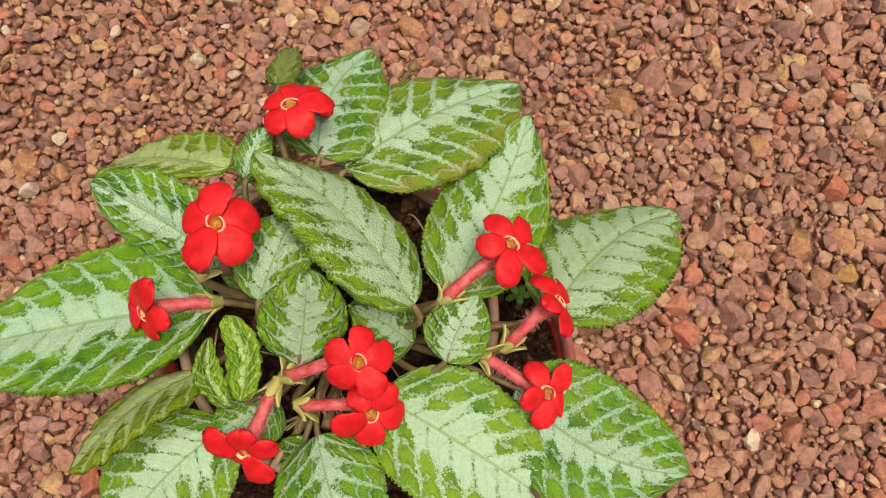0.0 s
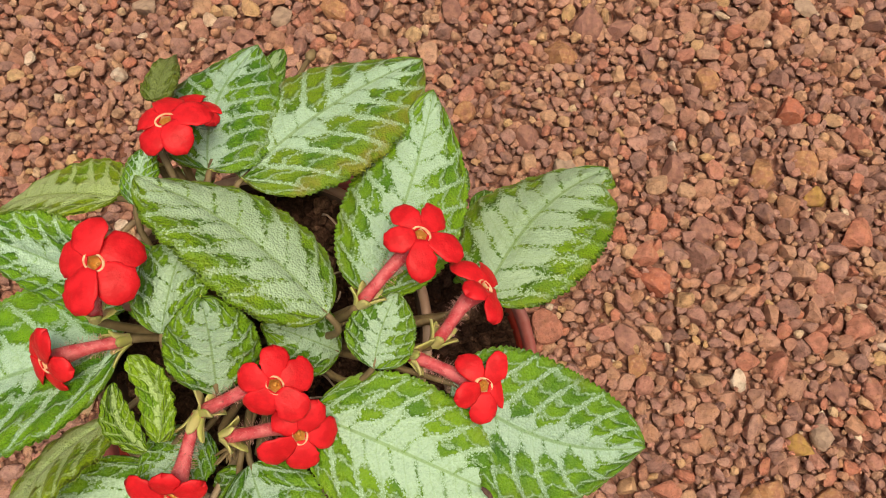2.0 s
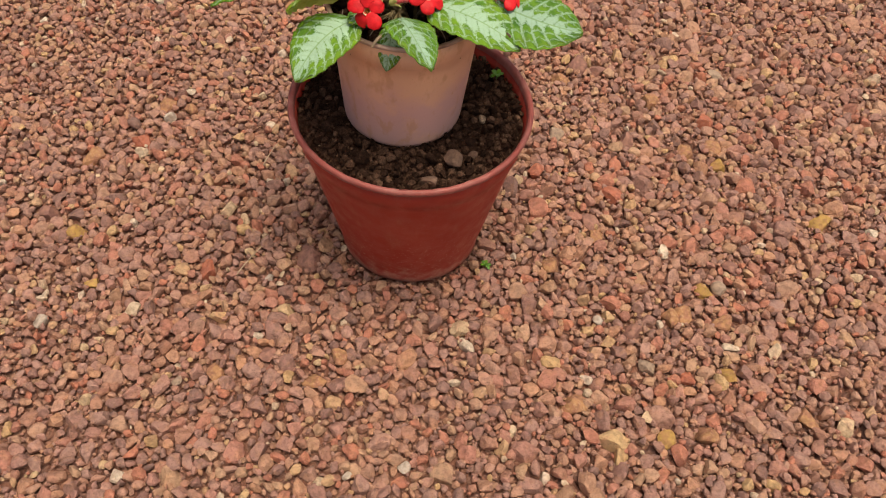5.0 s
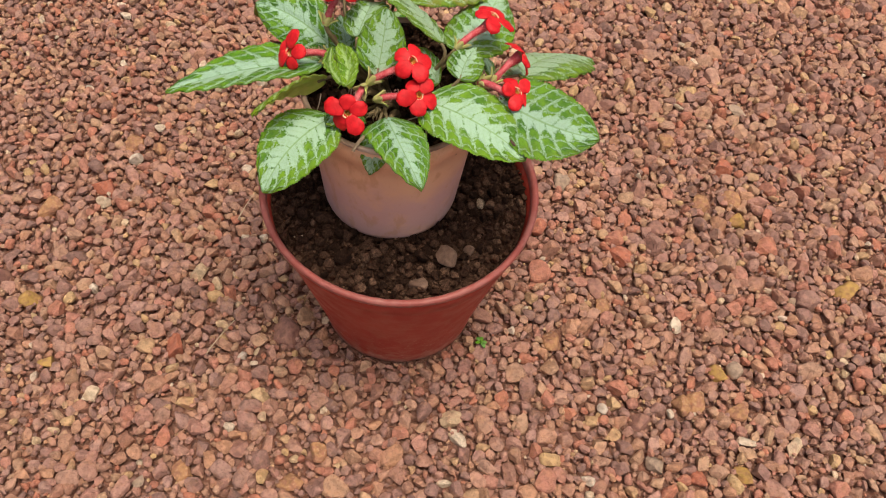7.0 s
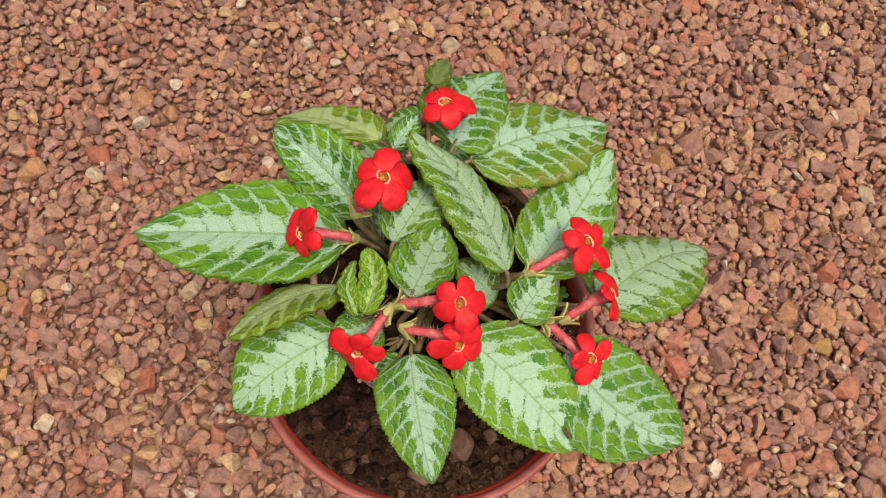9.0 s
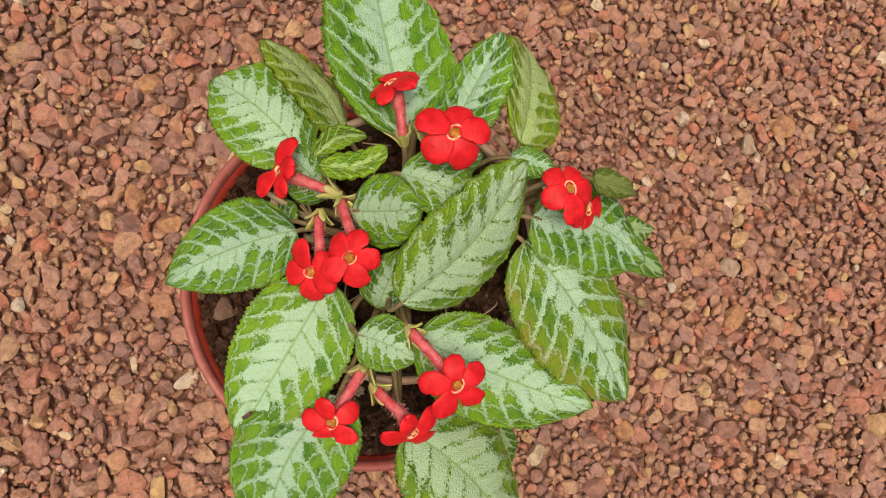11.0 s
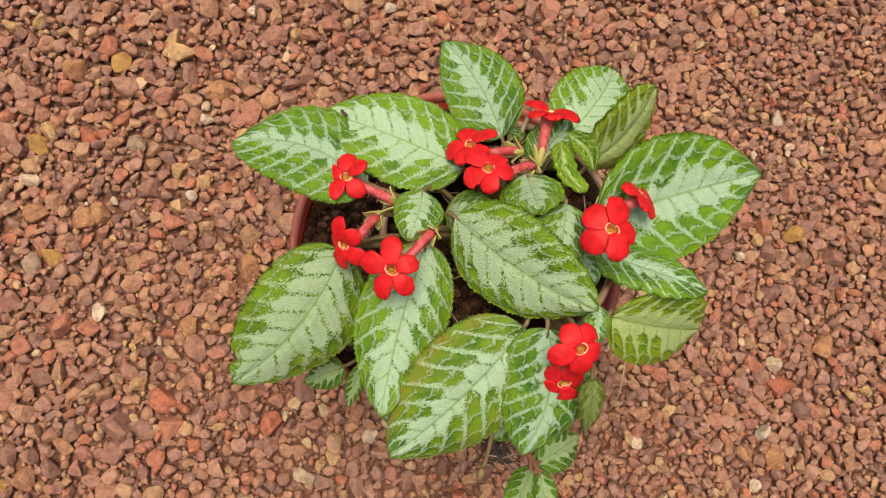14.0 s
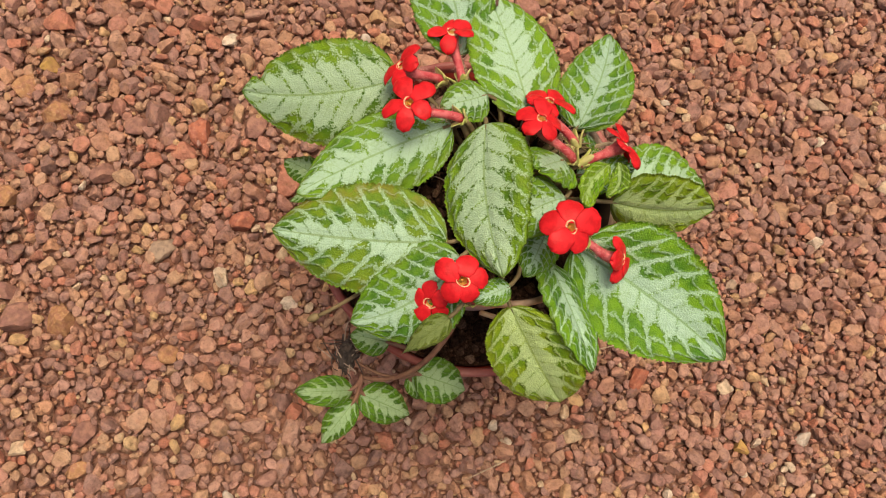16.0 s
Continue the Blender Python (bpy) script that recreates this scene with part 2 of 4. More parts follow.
    patch = m.math("MULTIPLY", field, m.smooth(edge, -0.10, 0.08, 0.30, 1.0))
    rim = m.smooth(m.math("ADD", away, m.math("MULTIPLY", wob, 0.15)), 0.90, 0.97)
    tip = m.smooth(u, 0.955, 1.0)
    green_part = m.math("MAXIMUM", patch, m.math("MAXIMUM", m.math("MULTIPLY", rim, 0.92), tip))
    tone = m.noise(0.012, 3, where)
    leafgreen = m.mix(m.smooth(tone, 0.36, 0.62), green, margin)
    leafgreen = m.mix(m.smooth(away, 0.62, 0.98, 0.0, 0.85), leafgreen, margin)
    middle = m.smooth(m.math("MINIMUM", off_vein, cell), 0.0, 0.6)
    # shading of the bulging cells painted in: lighter middles, darker towards the veins
    leafgreen = m.scale(leafgreen, m.math("MULTIPLY_ADD", middle, 0.26, 0.84))
    leafgreen = m.mix(m.math("MULTIPLY", m.smooth(dots, 0.33, 0.42), m.smooth(edge, 0.45, 0.05, 0.0, 0.45)), leafgreen, silver)
    fresh = tuple(0.45 * p + 0.55 * q for p, q in zip(silver, margin))
    mottled = m.mix(m.smooth(m.math("ADD", tone, m.math("MULTIPLY", dots, 0.4)), 0.45, 0.85, 0.0, 0.45), silver, fresh)
    mottled = m.mix(m.smooth(off_vein, 0.0, 0.10, 0.28, 0.0), mottled, fresh)
    mottled = m.mix(m.math("MULTIPLY", m.smooth(dots, -0.5, -0.40, 0.3, 0.0), m.smooth(away, 0.1, 0.4)), mottled, fresh)
    # green cracks between the silver grains beside a patch, silver specks on the patch
    crack = m.add("TexVoronoi", settings={"feature": "DISTANCE_TO_EDGE"}, Vector=where, Scale=1450.0)
    mottled = m.mix(m.math("MULTIPLY", m.smooth(crack, 0.05, 0.14, 0.55, 0.0), m.smooth(m.math("ADD", main, ragged), -0.35, -0.08)), mottled, leafgreen)
    leafgreen = m.mix(m.smooth(crack, 0.03, 0.10, 0.08, 0.0), leafgreen, tuple(0.55 * p + 0.45 * q for p, q in zip(silver, margin)))
    colour = m.mix(green_part, mottled, leafgreen)
    rib = m.smooth(away, 0.012, 0.035, 0.7, 0.0)
    colour = m.mix(rib, colour, tuple(0.3 * p + 0.7 * q for p, q in zip(silver, margin)))
    if brown:
        burnt = m.math("MULTIPLY", m.smooth(m.noise(0.010, 4, where), 0.5, 0.64), m.smooth(away, 0.5, 0.97))
        colour = m.mix(m.math("MULTIPLY", burnt, brown), colour, (0.24, 0.15, 0.035))
    colour = m.scale(colour, m.smooth(own, 0.0, 1.0, 0.9, 1.07))
    pebbled = m.add("TexVoronoi", settings={"feature": "F1"}, Vector=where, Scale=1450.0)
    height = m.math("MULTIPLY_ADD", middle, m.smooth(patch, 0.0, 1.0, 0.15, 0.6), m.math("MULTIPLY", pebbled, -0.42))
    normal = m.bump(height, 0.0009, 0.85)
    hairs = m.bump(m.noise(0.0005, 2, where), 0.0002, 0.5, normal)
    return m.done(colour, 0.40, hairs, Specular_IOR_Level=0.22)


SWEEP = 0.22
SILVER_LEAF = leaf_material("silver_leaf", (0.325, 0.500, 0.355), (0.050, 0.153, 0.007), (0.119, 0.255, 0.009), 0.06, 0.9, 8, brown=0.12, veinlets=0.4, fill=0.76)
FROST_LEAF = leaf_material("frosted_leaf", (0.335, 0.495, 0.325), (0.056, 0.153, 0.007), (0.128, 0.249, 0.009), 0.26, 1.3, 8, brown=0.15, veinlets=0.4, fill=0.70)
BRIGHT_LEAF = leaf_material("veined_green_leaf", (0.325, 0.505, 0.375), (0.043, 0.148, 0.007), (0.107, 0.251, 0.009), -0.04, 0.7, 8, fill=0.80, veinlets=0.4, brown=0.12)
OLIVE_LEAF = leaf_material("olive_edged_leaf", (0.325, 0.500, 0.355), (0.043, 0.135, 0.007), (0.114, 0.205, 0.009), -0.08, 0.8, 8, brown=0.42, fill=0.80, veinlets=0.4)
FRESH_LEAF = leaf_material("fresh_green_leaf", (0.36, 0.50, 0.22), (0.095, 0.20, 0.008), (0.175, 0.27, 0.012), 0.10, 0.6, 7, veinlets=0.35, fill=0.76)
SPROUT_LEAF = leaf_material("sprouting_leaf", (0.28, 0.42, 0.16), (0.085, 0.21, 0.008), (0.15, 0.28, 0.012), -0.12, 0.9, 6, veinlets=0.10, fill=0.86)
DIM_LEAF = leaf_material("olive_young_leaf", (0.16, 0.22, 0.07), (0.085, 0.14, 0.014), (0.10, 0.14, 0.02), 0.2, 0.5, 6)
YOUNG_LEAF = leaf_material("young_green_leaf", (0.27, 0.41, 0.22), (0.040, 0.130, 0.005), (0.075, 0.19, 0.008), 0.08, 0.5, 6, veinlets=0.15, fill=0.74)
SMALL_LEAF = leaf_material("small_veined_leaf", (0.325, 0.495, 0.345), (0.050, 0.150, 0.007), (0.119, 0.253, 0.009), 0.06, 0.9, 6, veinlets=0.35, fill=0.76)
PAIRS = {"sprouting_leaf": 6, "small_veined_leaf": 6, "silver_leaf": 8, "frosted_leaf": 8, "veined_green_leaf": 8, "olive_edged_leaf": 8, "fresh_green_leaf": 7, "olive_young_leaf": 6, "young_green_leaf": 6}


def plain(name, a, b, size, roughness, relief=0.0003, **more):
    m = Nodes(name)
    colour = m.mix(m.smooth(m.noise(size, 4), 0.35, 0.65), a, b)
    return m.done(colour, roughness, m.bump(m.noise(size * 0.3, 4), relief, 0.7), **more)


LEAF_BACK = plain("leaf_underside", (0.36, 0.46, 0.075), (0.44, 0.50, 0.11), 0.006, 0.6)
STEM = plain("brown_green_stem", (0.115, 0.085, 0.038), (0.19, 0.14, 0.068), 0.006, 0.65)
RUSSET = plain("russet_runner", (0.17, 0.075, 0.05), (0.25, 0.13, 0.08), 0.006, 0.65)
PALE_STEM = plain("pale_stem", (0.52, 0.40, 0.28), (0.42, 0.32, 0.2), 0.006, 0.6)
SEPAL = plain("pale_green_sepal", (0.40, 0.43, 0.12), (0.50, 0.46, 0.20), 0.004, 0.6)
TUBE = plain("pink_red_tube", (0.46, 0.040, 0.056), (0.58, 0.125, 0.14), 0.003, 0.55)
THROAT = plain("yellow_throat", (0.58, 0.26, 0.05), (0.66, 0.36, 0.10), 0.0012, 0.6)
PETAL_EDGE = plain("pale_throat_ring", (0.74, 0.55, 0.34), (0.66, 0.30, 0.16), 0.0016, 0.6)
HAIR = plain("pale_pink_hair", (0.62, 0.30, 0.27), (0.7, 0.4, 0.36), 0.002, 0.6)
PETAL = plain("scarlet_petal", (0.50, 0.008, 0.014), (0.66, 0.015, 0.024), 0.004, 0.5, 0.0003, Specular_IOR_Level=0.22)
WITHERED = plain("withered_leaf", (0.035, 0.026, 0.024), (0.085, 0.065, 0.055), 0.004, 0.85, 0.0015)
SCAR = plain("brown_scar", (0.05, 0.025, 0.02), (0.12, 0.06, 0.045), 0.002, 0.8)
DRY = plain("dry_straw", (0.46, 0.36, 0.25), (0.34, 0.24, 0.16), 0.01, 0.8)
ROOT = plain("pale_rootlet", (0.42, 0.33, 0.26), (0.3, 0.22, 0.17), 0.005, 0.8)


# ---- building helpers ----
def link_mesh(name, verts, faces, material, parent=None, label="", smooth=True, slots=None, uvs=None):
    mesh = bpy.data.meshes.new(name)
    mesh.from_pydata([tuple(v) for v in verts], [], [tuple(f) for f in faces])
    for one in material if isinstance(material, (list, tuple)) else (material,):
        mesh.materials.append(one)
    if smooth:
        mesh.polygons.foreach_set("use_smooth", [True] * len(mesh.polygons))
    if slots is not None:
        mesh.polygons.foreach_set("material_index", slots)
    if uvs is not None:
        layer = mesh.uv_layers.new(name="leaf")
        flat = np.array(uvs)[[loop.vertex_index for loop in mesh.loops]]
        layer.data.foreach_set("uv", flat.ravel())
    mesh.update()
    ob = new(name, mesh)
    if parent:
        ob.parent = parent
    if label:
        ob["label"] = label
    return ob


def lathe(profile, n=96):
    """Verts and faces of a closed or open profile (radius, height) turned about z."""
    verts, faces = [], []
    for r, z in profile:
        for k in range(n):
            a = 2 * math.pi * k / n
            verts.append((r * math.cos(a), r * math.sin(a), z))
    for j in range(len(profile) - 1):
        for k in range(n):
            a, b = j * n + k, j * n + (k + 1) % n
            faces.append((a, b, b + n, a + n))
    return verts, faces


def bezier(a, b, c, d, n):
    a, b, c, d = (np.array(p, float) for p in (a, b, c, d))
    return [a * (1 - t) ** 3 + 3 * b * t * (1 - t) ** 2 + 3 * c * t * t * (1 - t) + d * t ** 3 for t in np.linspace(0, 1, n)]


def sweep(points, radii, sides=8):
    """A round stem along points, closed at its ends."""
    points = [np.array(p, float) for p in points]
    n = len(points)
    radii = np.interp(np.linspace(0, 1, n), np.linspace(0, 1, len(radii)), radii)
    verts, faces = [], []
    side = None
    for k, p in enumerate(points):
        d = points[min(k + 1, n - 1)] - points[max(k - 1, 0)]
        d = d / (np.linalg.norm(d) + 1e-9)
        if side is None:
            side = np.cross(d, (0.3, 0.2, 0.93))
            if np.linalg.norm(side) < 0.1:
                side = np.cross(d, (1, 0, 0))
        side = side - d * (side @ d)
        side = side / np.linalg.norm(side)
        up = np.cross(d, side)
        for s in range(sides):
            a = 2 * math.pi * s / sides
            verts.append(p + radii[k] * (math.cos(a) * side + math.sin(a) * up))
    for k in range(n - 1):
        for s in range(sides):
            a, b = k * sides + s, k * sides + (s + 1) % sides
            faces.append((a, b, b + sides, a + sides))
    faces.append(tuple(range(sides))[::-1])
    faces.append(tuple(range((n - 1) * sides, n * sides)))
    return verts, faces


def stone_shapes(count, detail, seed, flat=0.75, rough=0.025, cuts=(10, 0.50, 0.86)):
    """Unit stones: spheres cut by random planes and worn round. cuts: how many, and how near to the middle they come."""
    rng = np.random.RandomState(seed)
    shapes = []
    for _ in range(count):
        bm = bmesh.new()
        bmesh.ops.create_icosphere(bm, subdivisions=detail, radius=1.0)
        v = np.array([p.co for p in bm.verts])
        f = np.array([[p.index for p in face.verts] for face in bm.faces])
        bm.free()
        for _ in range(cuts[0]):
            n = rng.normal(size=3)
            n /= np.linalg.norm(n)
            d = rng.uniform(cuts[1], cuts[2])
            over = np.maximum(v @ n - d, 0)
            v = v - over[:, None] * n * rng.uniform(0.94, 1.0)
        v = v * rng.uniform(0.7, 1.22, 3) * (1, 1, flat)
        v = v * (1 + rough * rng.normal(size=len(v)))[:, None]
        shapes.append((v, f))
    return shapes


def scatter(places, shapes, seed):
    """One array of verts and faces with a stone at each place (x, y, z, radius)."""
    rng = np.random.RandomState(seed)
    verts, faces, start = [], [], 0
    for x, y, z, r in places:
        v, f = shapes[rng.randint(len(shapes))]
        turn = np.array(Euler((rng.normal(0, 0.35), rng.normal(0, 0.35), rng.uniform(0, 6.3))).to_matrix())
        verts.append(v @ turn.T * r + (x, y, z))
        faces.append(f + start)
        start += len(v)
    return np.concatenate(verts), np.concatenate(faces)


def big_mesh(name, parts, material, smooth=False):
    """A mesh of very many triangles, quickly."""
    verts = np.concatenate([p[0] for p in parts])
    start, faces = 0, []
    for v, f in parts:
        faces.append(f + start)
        start += len(v)
    faces = np.concatenate(faces)
    mesh = bpy.data.meshes.new(name)
    mesh.vertices.add(len(verts))
    mesh.vertices.foreach_set("co", verts.astype(np.float32).ravel())
    mesh.loops.add(faces.size)
    mesh.loops.foreach_set("vertex_index", faces.astype(np.int32).ravel())
    mesh.polygons.add(len(faces))
    mesh.polygons.foreach_set("loop_start", np.arange(0, faces.size, 3, dtype=np.int32))
    mesh.polygons.foreach_set("use_smooth", np.full(len(faces), smooth))
    mesh.update(calc_edges=True)
    mesh.materials.append(material)
    return new(name, mesh)


def pack(rng, tries, low, high, cell, sizes, inside, spacing, taken=None):
    """Random places for round things of the sizes (min, max), packed without much overlap; taken: places already filled."""
    grid, out = {}, []
    for x, y, r in taken or []:
        grid.setdefault((int(x // cell), int(y // cell)), []).append((x, y, r))
    xs, ys = rng.uniform(low[0], high[0], tries), rng.uniform(low[1], high[1], tries)
    rs = sizes[0] + (sizes[1] - sizes[0]) * rng.uniform(0, 1, tries) ** 2.3
    order = np.argsort(-rs)
    for x, y, r in zip(xs, ys, rs[order]):
        if not inside(x, y, r):
            continue
        i, j = int(x // cell), int(y // cell)
        if any((x - a) ** 2 + (y - b) ** 2 < (spacing * (r + c)) ** 2 for p in (i - 1, i, i + 1) for q in (j - 1, j, j + 1) for a, b, c in grid.get((p, q), ())):
            continue
        grid.setdefault((i, j), []).append((x, y, r))
        out.append((x, y, r))
    return out


# ---- ground ----
def ground_sheet():
    """One sheet of red earth that reaches the horizon, finer under the gravel."""
    steps = [-400, -120, -40, -12, -4, -1.6, -0.9] + [round(-0.6 + 0.05 * k, 3) for k in range(27)] + [0.9, 1.6, 4, 12, 40, 120, 400]
    n = len(steps)
    verts = [(x, y, -0.0086 + 0.0012 * noise.noise((x * 14, y * 14, 0))) for y in steps for x in steps]
    faces = [(j * n + i, j * n + i + 1, (j + 1) * n + i + 1, (j + 1) * n + i) for j in range(n - 1) for i in range(n - 1)]
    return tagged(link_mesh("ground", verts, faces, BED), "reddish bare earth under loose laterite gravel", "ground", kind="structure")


GROUND = ground_sheet()

POT_X, POT_Y = 0.0024, -0.0138
RIM_Z, RIM_R, BASE_R = 0.160, 0.0922, 0.0612

NOTED = []


def note(key, *stones):
    """Stones that stand out of the gravel: x, y, radius."""
    NOTED.extend((x, y, r, key) for x, y, r in stones)


note("ochre", (0.168, 0.204, 0.0136), (0.284, 0.100, 0.0131), (0.018, 0.257, 0.0101), (-0.234, 0.146, 0.0103), (-0.211, 0.140, 0.0077), (0.083, 0.266, 0.0074), (0.259, 0.168, 0.0093), (0.242, -0.098, 0.0086), (0.274, -0.104, 0.0086), (-0.053, -0.140, 0.0084), (0.132, -0.047, 0.0088), (0.176, -0.012, 0.0091), (-0.070, -0.161, 0.0086), (-0.148, -0.155, 0.0071), (-0.293, 0.073, 0.0122))
note("ochre", (0.135, -0.183, 0.0105), (-0.122, 0.306, 0.0089), (0.236, -0.210, 0.0097), (0.324, -0.196, 0.0095), (0.229, -0.100, 0.0103), (0.097, 0.167, 0.0085), (0.314, 0.103, 0.0095))
note("grey", (0.341, 0.213, 0.0078), (-0.017, 0.256, 0.0077), (0.154, 0.119, 0.0100), (0.279, -0.070, 0.0067), (-0.177, -0.162, 0.0048), (-0.108, 0.276, 0.0085), (0.201, -0.148, 0.0072), (-0.137, -0.336, 0.0087))
note("brick", (0.311, 0.139, 0.0107), (0.199, 0.038, 0.0092), (-0.167, -0.056, 0.0093), (-0.250, 0.097, 0.0102), (0.232, -0.159, 0.0078), (0.127, 0.065, 0.0105))
note("mauve", (0.224, 0.110, 0.0096), (0.210, 0.215, 0.0101), (0.188, 0.223, 0.0119), (-0.043, 0.243, 0.0087), (0.175, 0.007, 0.0099), (0.236, 0.068, 0.0085), (-0.109, -0.137, 0.0076), (-0.084, -0.041, 0.0120), (0.194, -0.113, 0.0084), (-0.244, 0.221, 0.0080), (0.295, -0.045, 0.0083), (-0.316, 0.005, 0.0109), (-0.332, -0.141, 0.0084), (-0.088, 0.097, 0.0093), (0.135, 0.146, 0.0089), (0.097, 0.245, 0.0098))
note("pale", (-0.230, 0.127, 0.0064), (0.165, -0.104, 0.0044), (-0.115, -0.063, 0.0044), (0.098, -0.037, 0.0036), (-0.003, 0.209, 0.0048), (0.000, -0.234, 0.0051), (-0.042, -0.241, 0.0041), (-0.295, -0.110, 0.0060))
note("yellow", (0.395, 0.006, 0.0101), (0.265, -0.073, 0.0075), (-0.261, -0.071, 0.0063), (0.267, -0.155, 0.0086), (-0.286, -0.015, 0.0083), (0.205, -0.212, 0.0082), (0.314, 0.078, 0.0087))


def gravel():
    rng = np.random.RandomState(4)
    noted = [(x, y, r) for x, y, r, _ in NOTED]

    def clear(x, y, r):
        return math.hypot(x - POT_X - 0.0036, y - POT_Y - 0.0075) > BASE_R + 0.55 * r and -0.56 < x < 0.72 and -0.54 < y < 0.56

    def grade(x, y):
        """How coarse the gravel lies: finer towards -x, in uneven drifts."""
        return min(1.0, max(0.0, 0.56 + 1.3 * (x - 0.03) + 0.8 * noise.noise((x * 6, y * 6, 2.5)) + 0.4 * noise.noise((x * 19, y * 19, 7.5))))

    def graded(x, y, r):
        return clear(x, y, r) and r < 0.0034 + 0.0072 * grade(x, y)

    low, high = (-0.56, -0.54), (0.72, 0.56)
    first = pack(rng, 2600, low, high, 0.024, (0.0068, 0.0104), graded, 0.82, noted)
    first += pack(rng, 22000, low, high, 0.024, (0.0042, 0.0068), graded, 0.76, noted + first)
    first += pack(rng, 70000, low, high, 0.024, (0.0028, 0.0046), clear, 0.74, noted + first)
    fill = pack(rng, 130000, low, high, 0.024, (0.0013, 0.0030), clear, 0.72, noted + first)
    # loose stones thin out over the bare earth further away

    def beyond(x, y, r):
        gap = max(low[0] - x, x - high[0], low[1] - y, y - high[1])
        return gap > 0 and gap < 0.62 * max(0.0, 0.5 + noise.noise((x * 3, y * 3, 5.5)) + 0.25 * math.sin(x * 9127.1 + y * 7411.7))

    far = pack(rng, 26000, (low[0] - 0.7, low[1] - 0.7), (high[0] + 0.7, high[1] + 0.7), 0.024, (0.0036, 0.0078), beyond, 0.9)
    # the largest stones round the pot are pieces of the ground, each its own
    near = sorted((p for p in first if math.hypot(p[0] - 0.05, p[1]) < 0.34), key=lambda p: -p[2])[:280]
    shapes = stone_shapes(24, 3, 5, 0.85, 0.010, (10, 0.44, 0.84))
    meshes = []
    for v, f in shapes:
        ob = link_mesh("stone", v, f, GRAVEL_PIECE, GROUND, smooth=False)
        meshes.append(ob.data)
        bpy.data.objects.remove(ob)
    for k, (x, y, r) in enumerate(near):
        ob = new("stone", meshes[k % 24])
        ob.parent = GROUND
        ob.location = (x, y, -0.0015 - 0.35 * r + rng.uniform(-0.0025, 0.0025))
        ob.rotation_euler = (rng.normal(0, 0.3), rng.normal(0, 0.3), rng.uniform(0, 6.3))
        ob.scale = (r * 1.18, r * 1.18, r * 1.18)
    chosen = set(near)
    first = [p for p in first if p not in chosen]
    large = [(x, y, -0.0018 - 0.38 * r + rng.uniform(-0.002, 0.002), r * 1.20) for x, y, r in first if r > 0.0062]
    middle = [(x, y, -0.0024 - 0.1 * r + rng.uniform(-0.0032, 0.0016), r * 1.24) for x, y, r in first if r <= 0.0062]
    small = [(x, y, -0.0041 + rng.uniform(-0.0025, 0.0020), r * 1.35) for x, y, r in fill]
    outlying = [(x, y, -0.0045 + rng.uniform(-0.002, 0.0016), r * 1.24) for x, y, r in far]
    sharp = (10, 0.44, 0.84)
    parts = [scatter(large, stone_shapes(30, 3, 1, 0.85, 0.010, sharp), 11), scatter(middle, stone_shapes(40, 2, 2, 0.88, 0.008, sharp), 12), scatter(small, stone_shapes(20, 1, 3, 0.88, 0.02), 13), scatter(outlying, stone_shapes(20, 1, 7, 0.85, 0.02), 15)]
    tagged(big_mesh("gravel", parts, GRAVEL), "loose reddish brown laterite gravel of mixed sizes", "gravel", kind="stuff")


gravel()

STONES = {"umber": (UMBER, "grey brown stone lying on the dark soil"), "ochre": (OCHRE, "ochre and orange laterite stone lying in gravel"), "yellow": (YELLOW, "yellow stone lying in the red gravel"),
          "grey": (GREY, "grey brown rough stone lying in gravel"), "pale": (PALE, "small pale whitish stone lying in gravel"),
          "mauve": (MAUVE, "dull mauve brown stone lying in gravel"), "brick": (BRICK, "brick red stone lying in the gravel")}


def loose_stone(x, y, z, r, key, seed):
    rng = np.random.RandomState(seed)
    v, f = stone_shapes(1, 3, 100 + seed, 0.75, 0.012, (9, 0.44, 0.80))[0]
    turn = np.array(Euler((rng.normal(0, 0.2), rng.normal(0, 0.2), rng.uniform(0, 6.3))).to_matrix())
    material, label = STONES[key]
    ob = link_mesh("stone", v @ turn.T * r, f, material, smooth=False)
    ob.location = (x, y, z)
    return tagged(ob, label, "stone", "loose stones")


for k, (x, y, r, key) in enumerate(NOTED):
    loose_stone(x, y, -0.002 - 0.35 * r, r * 1.16, key, k)


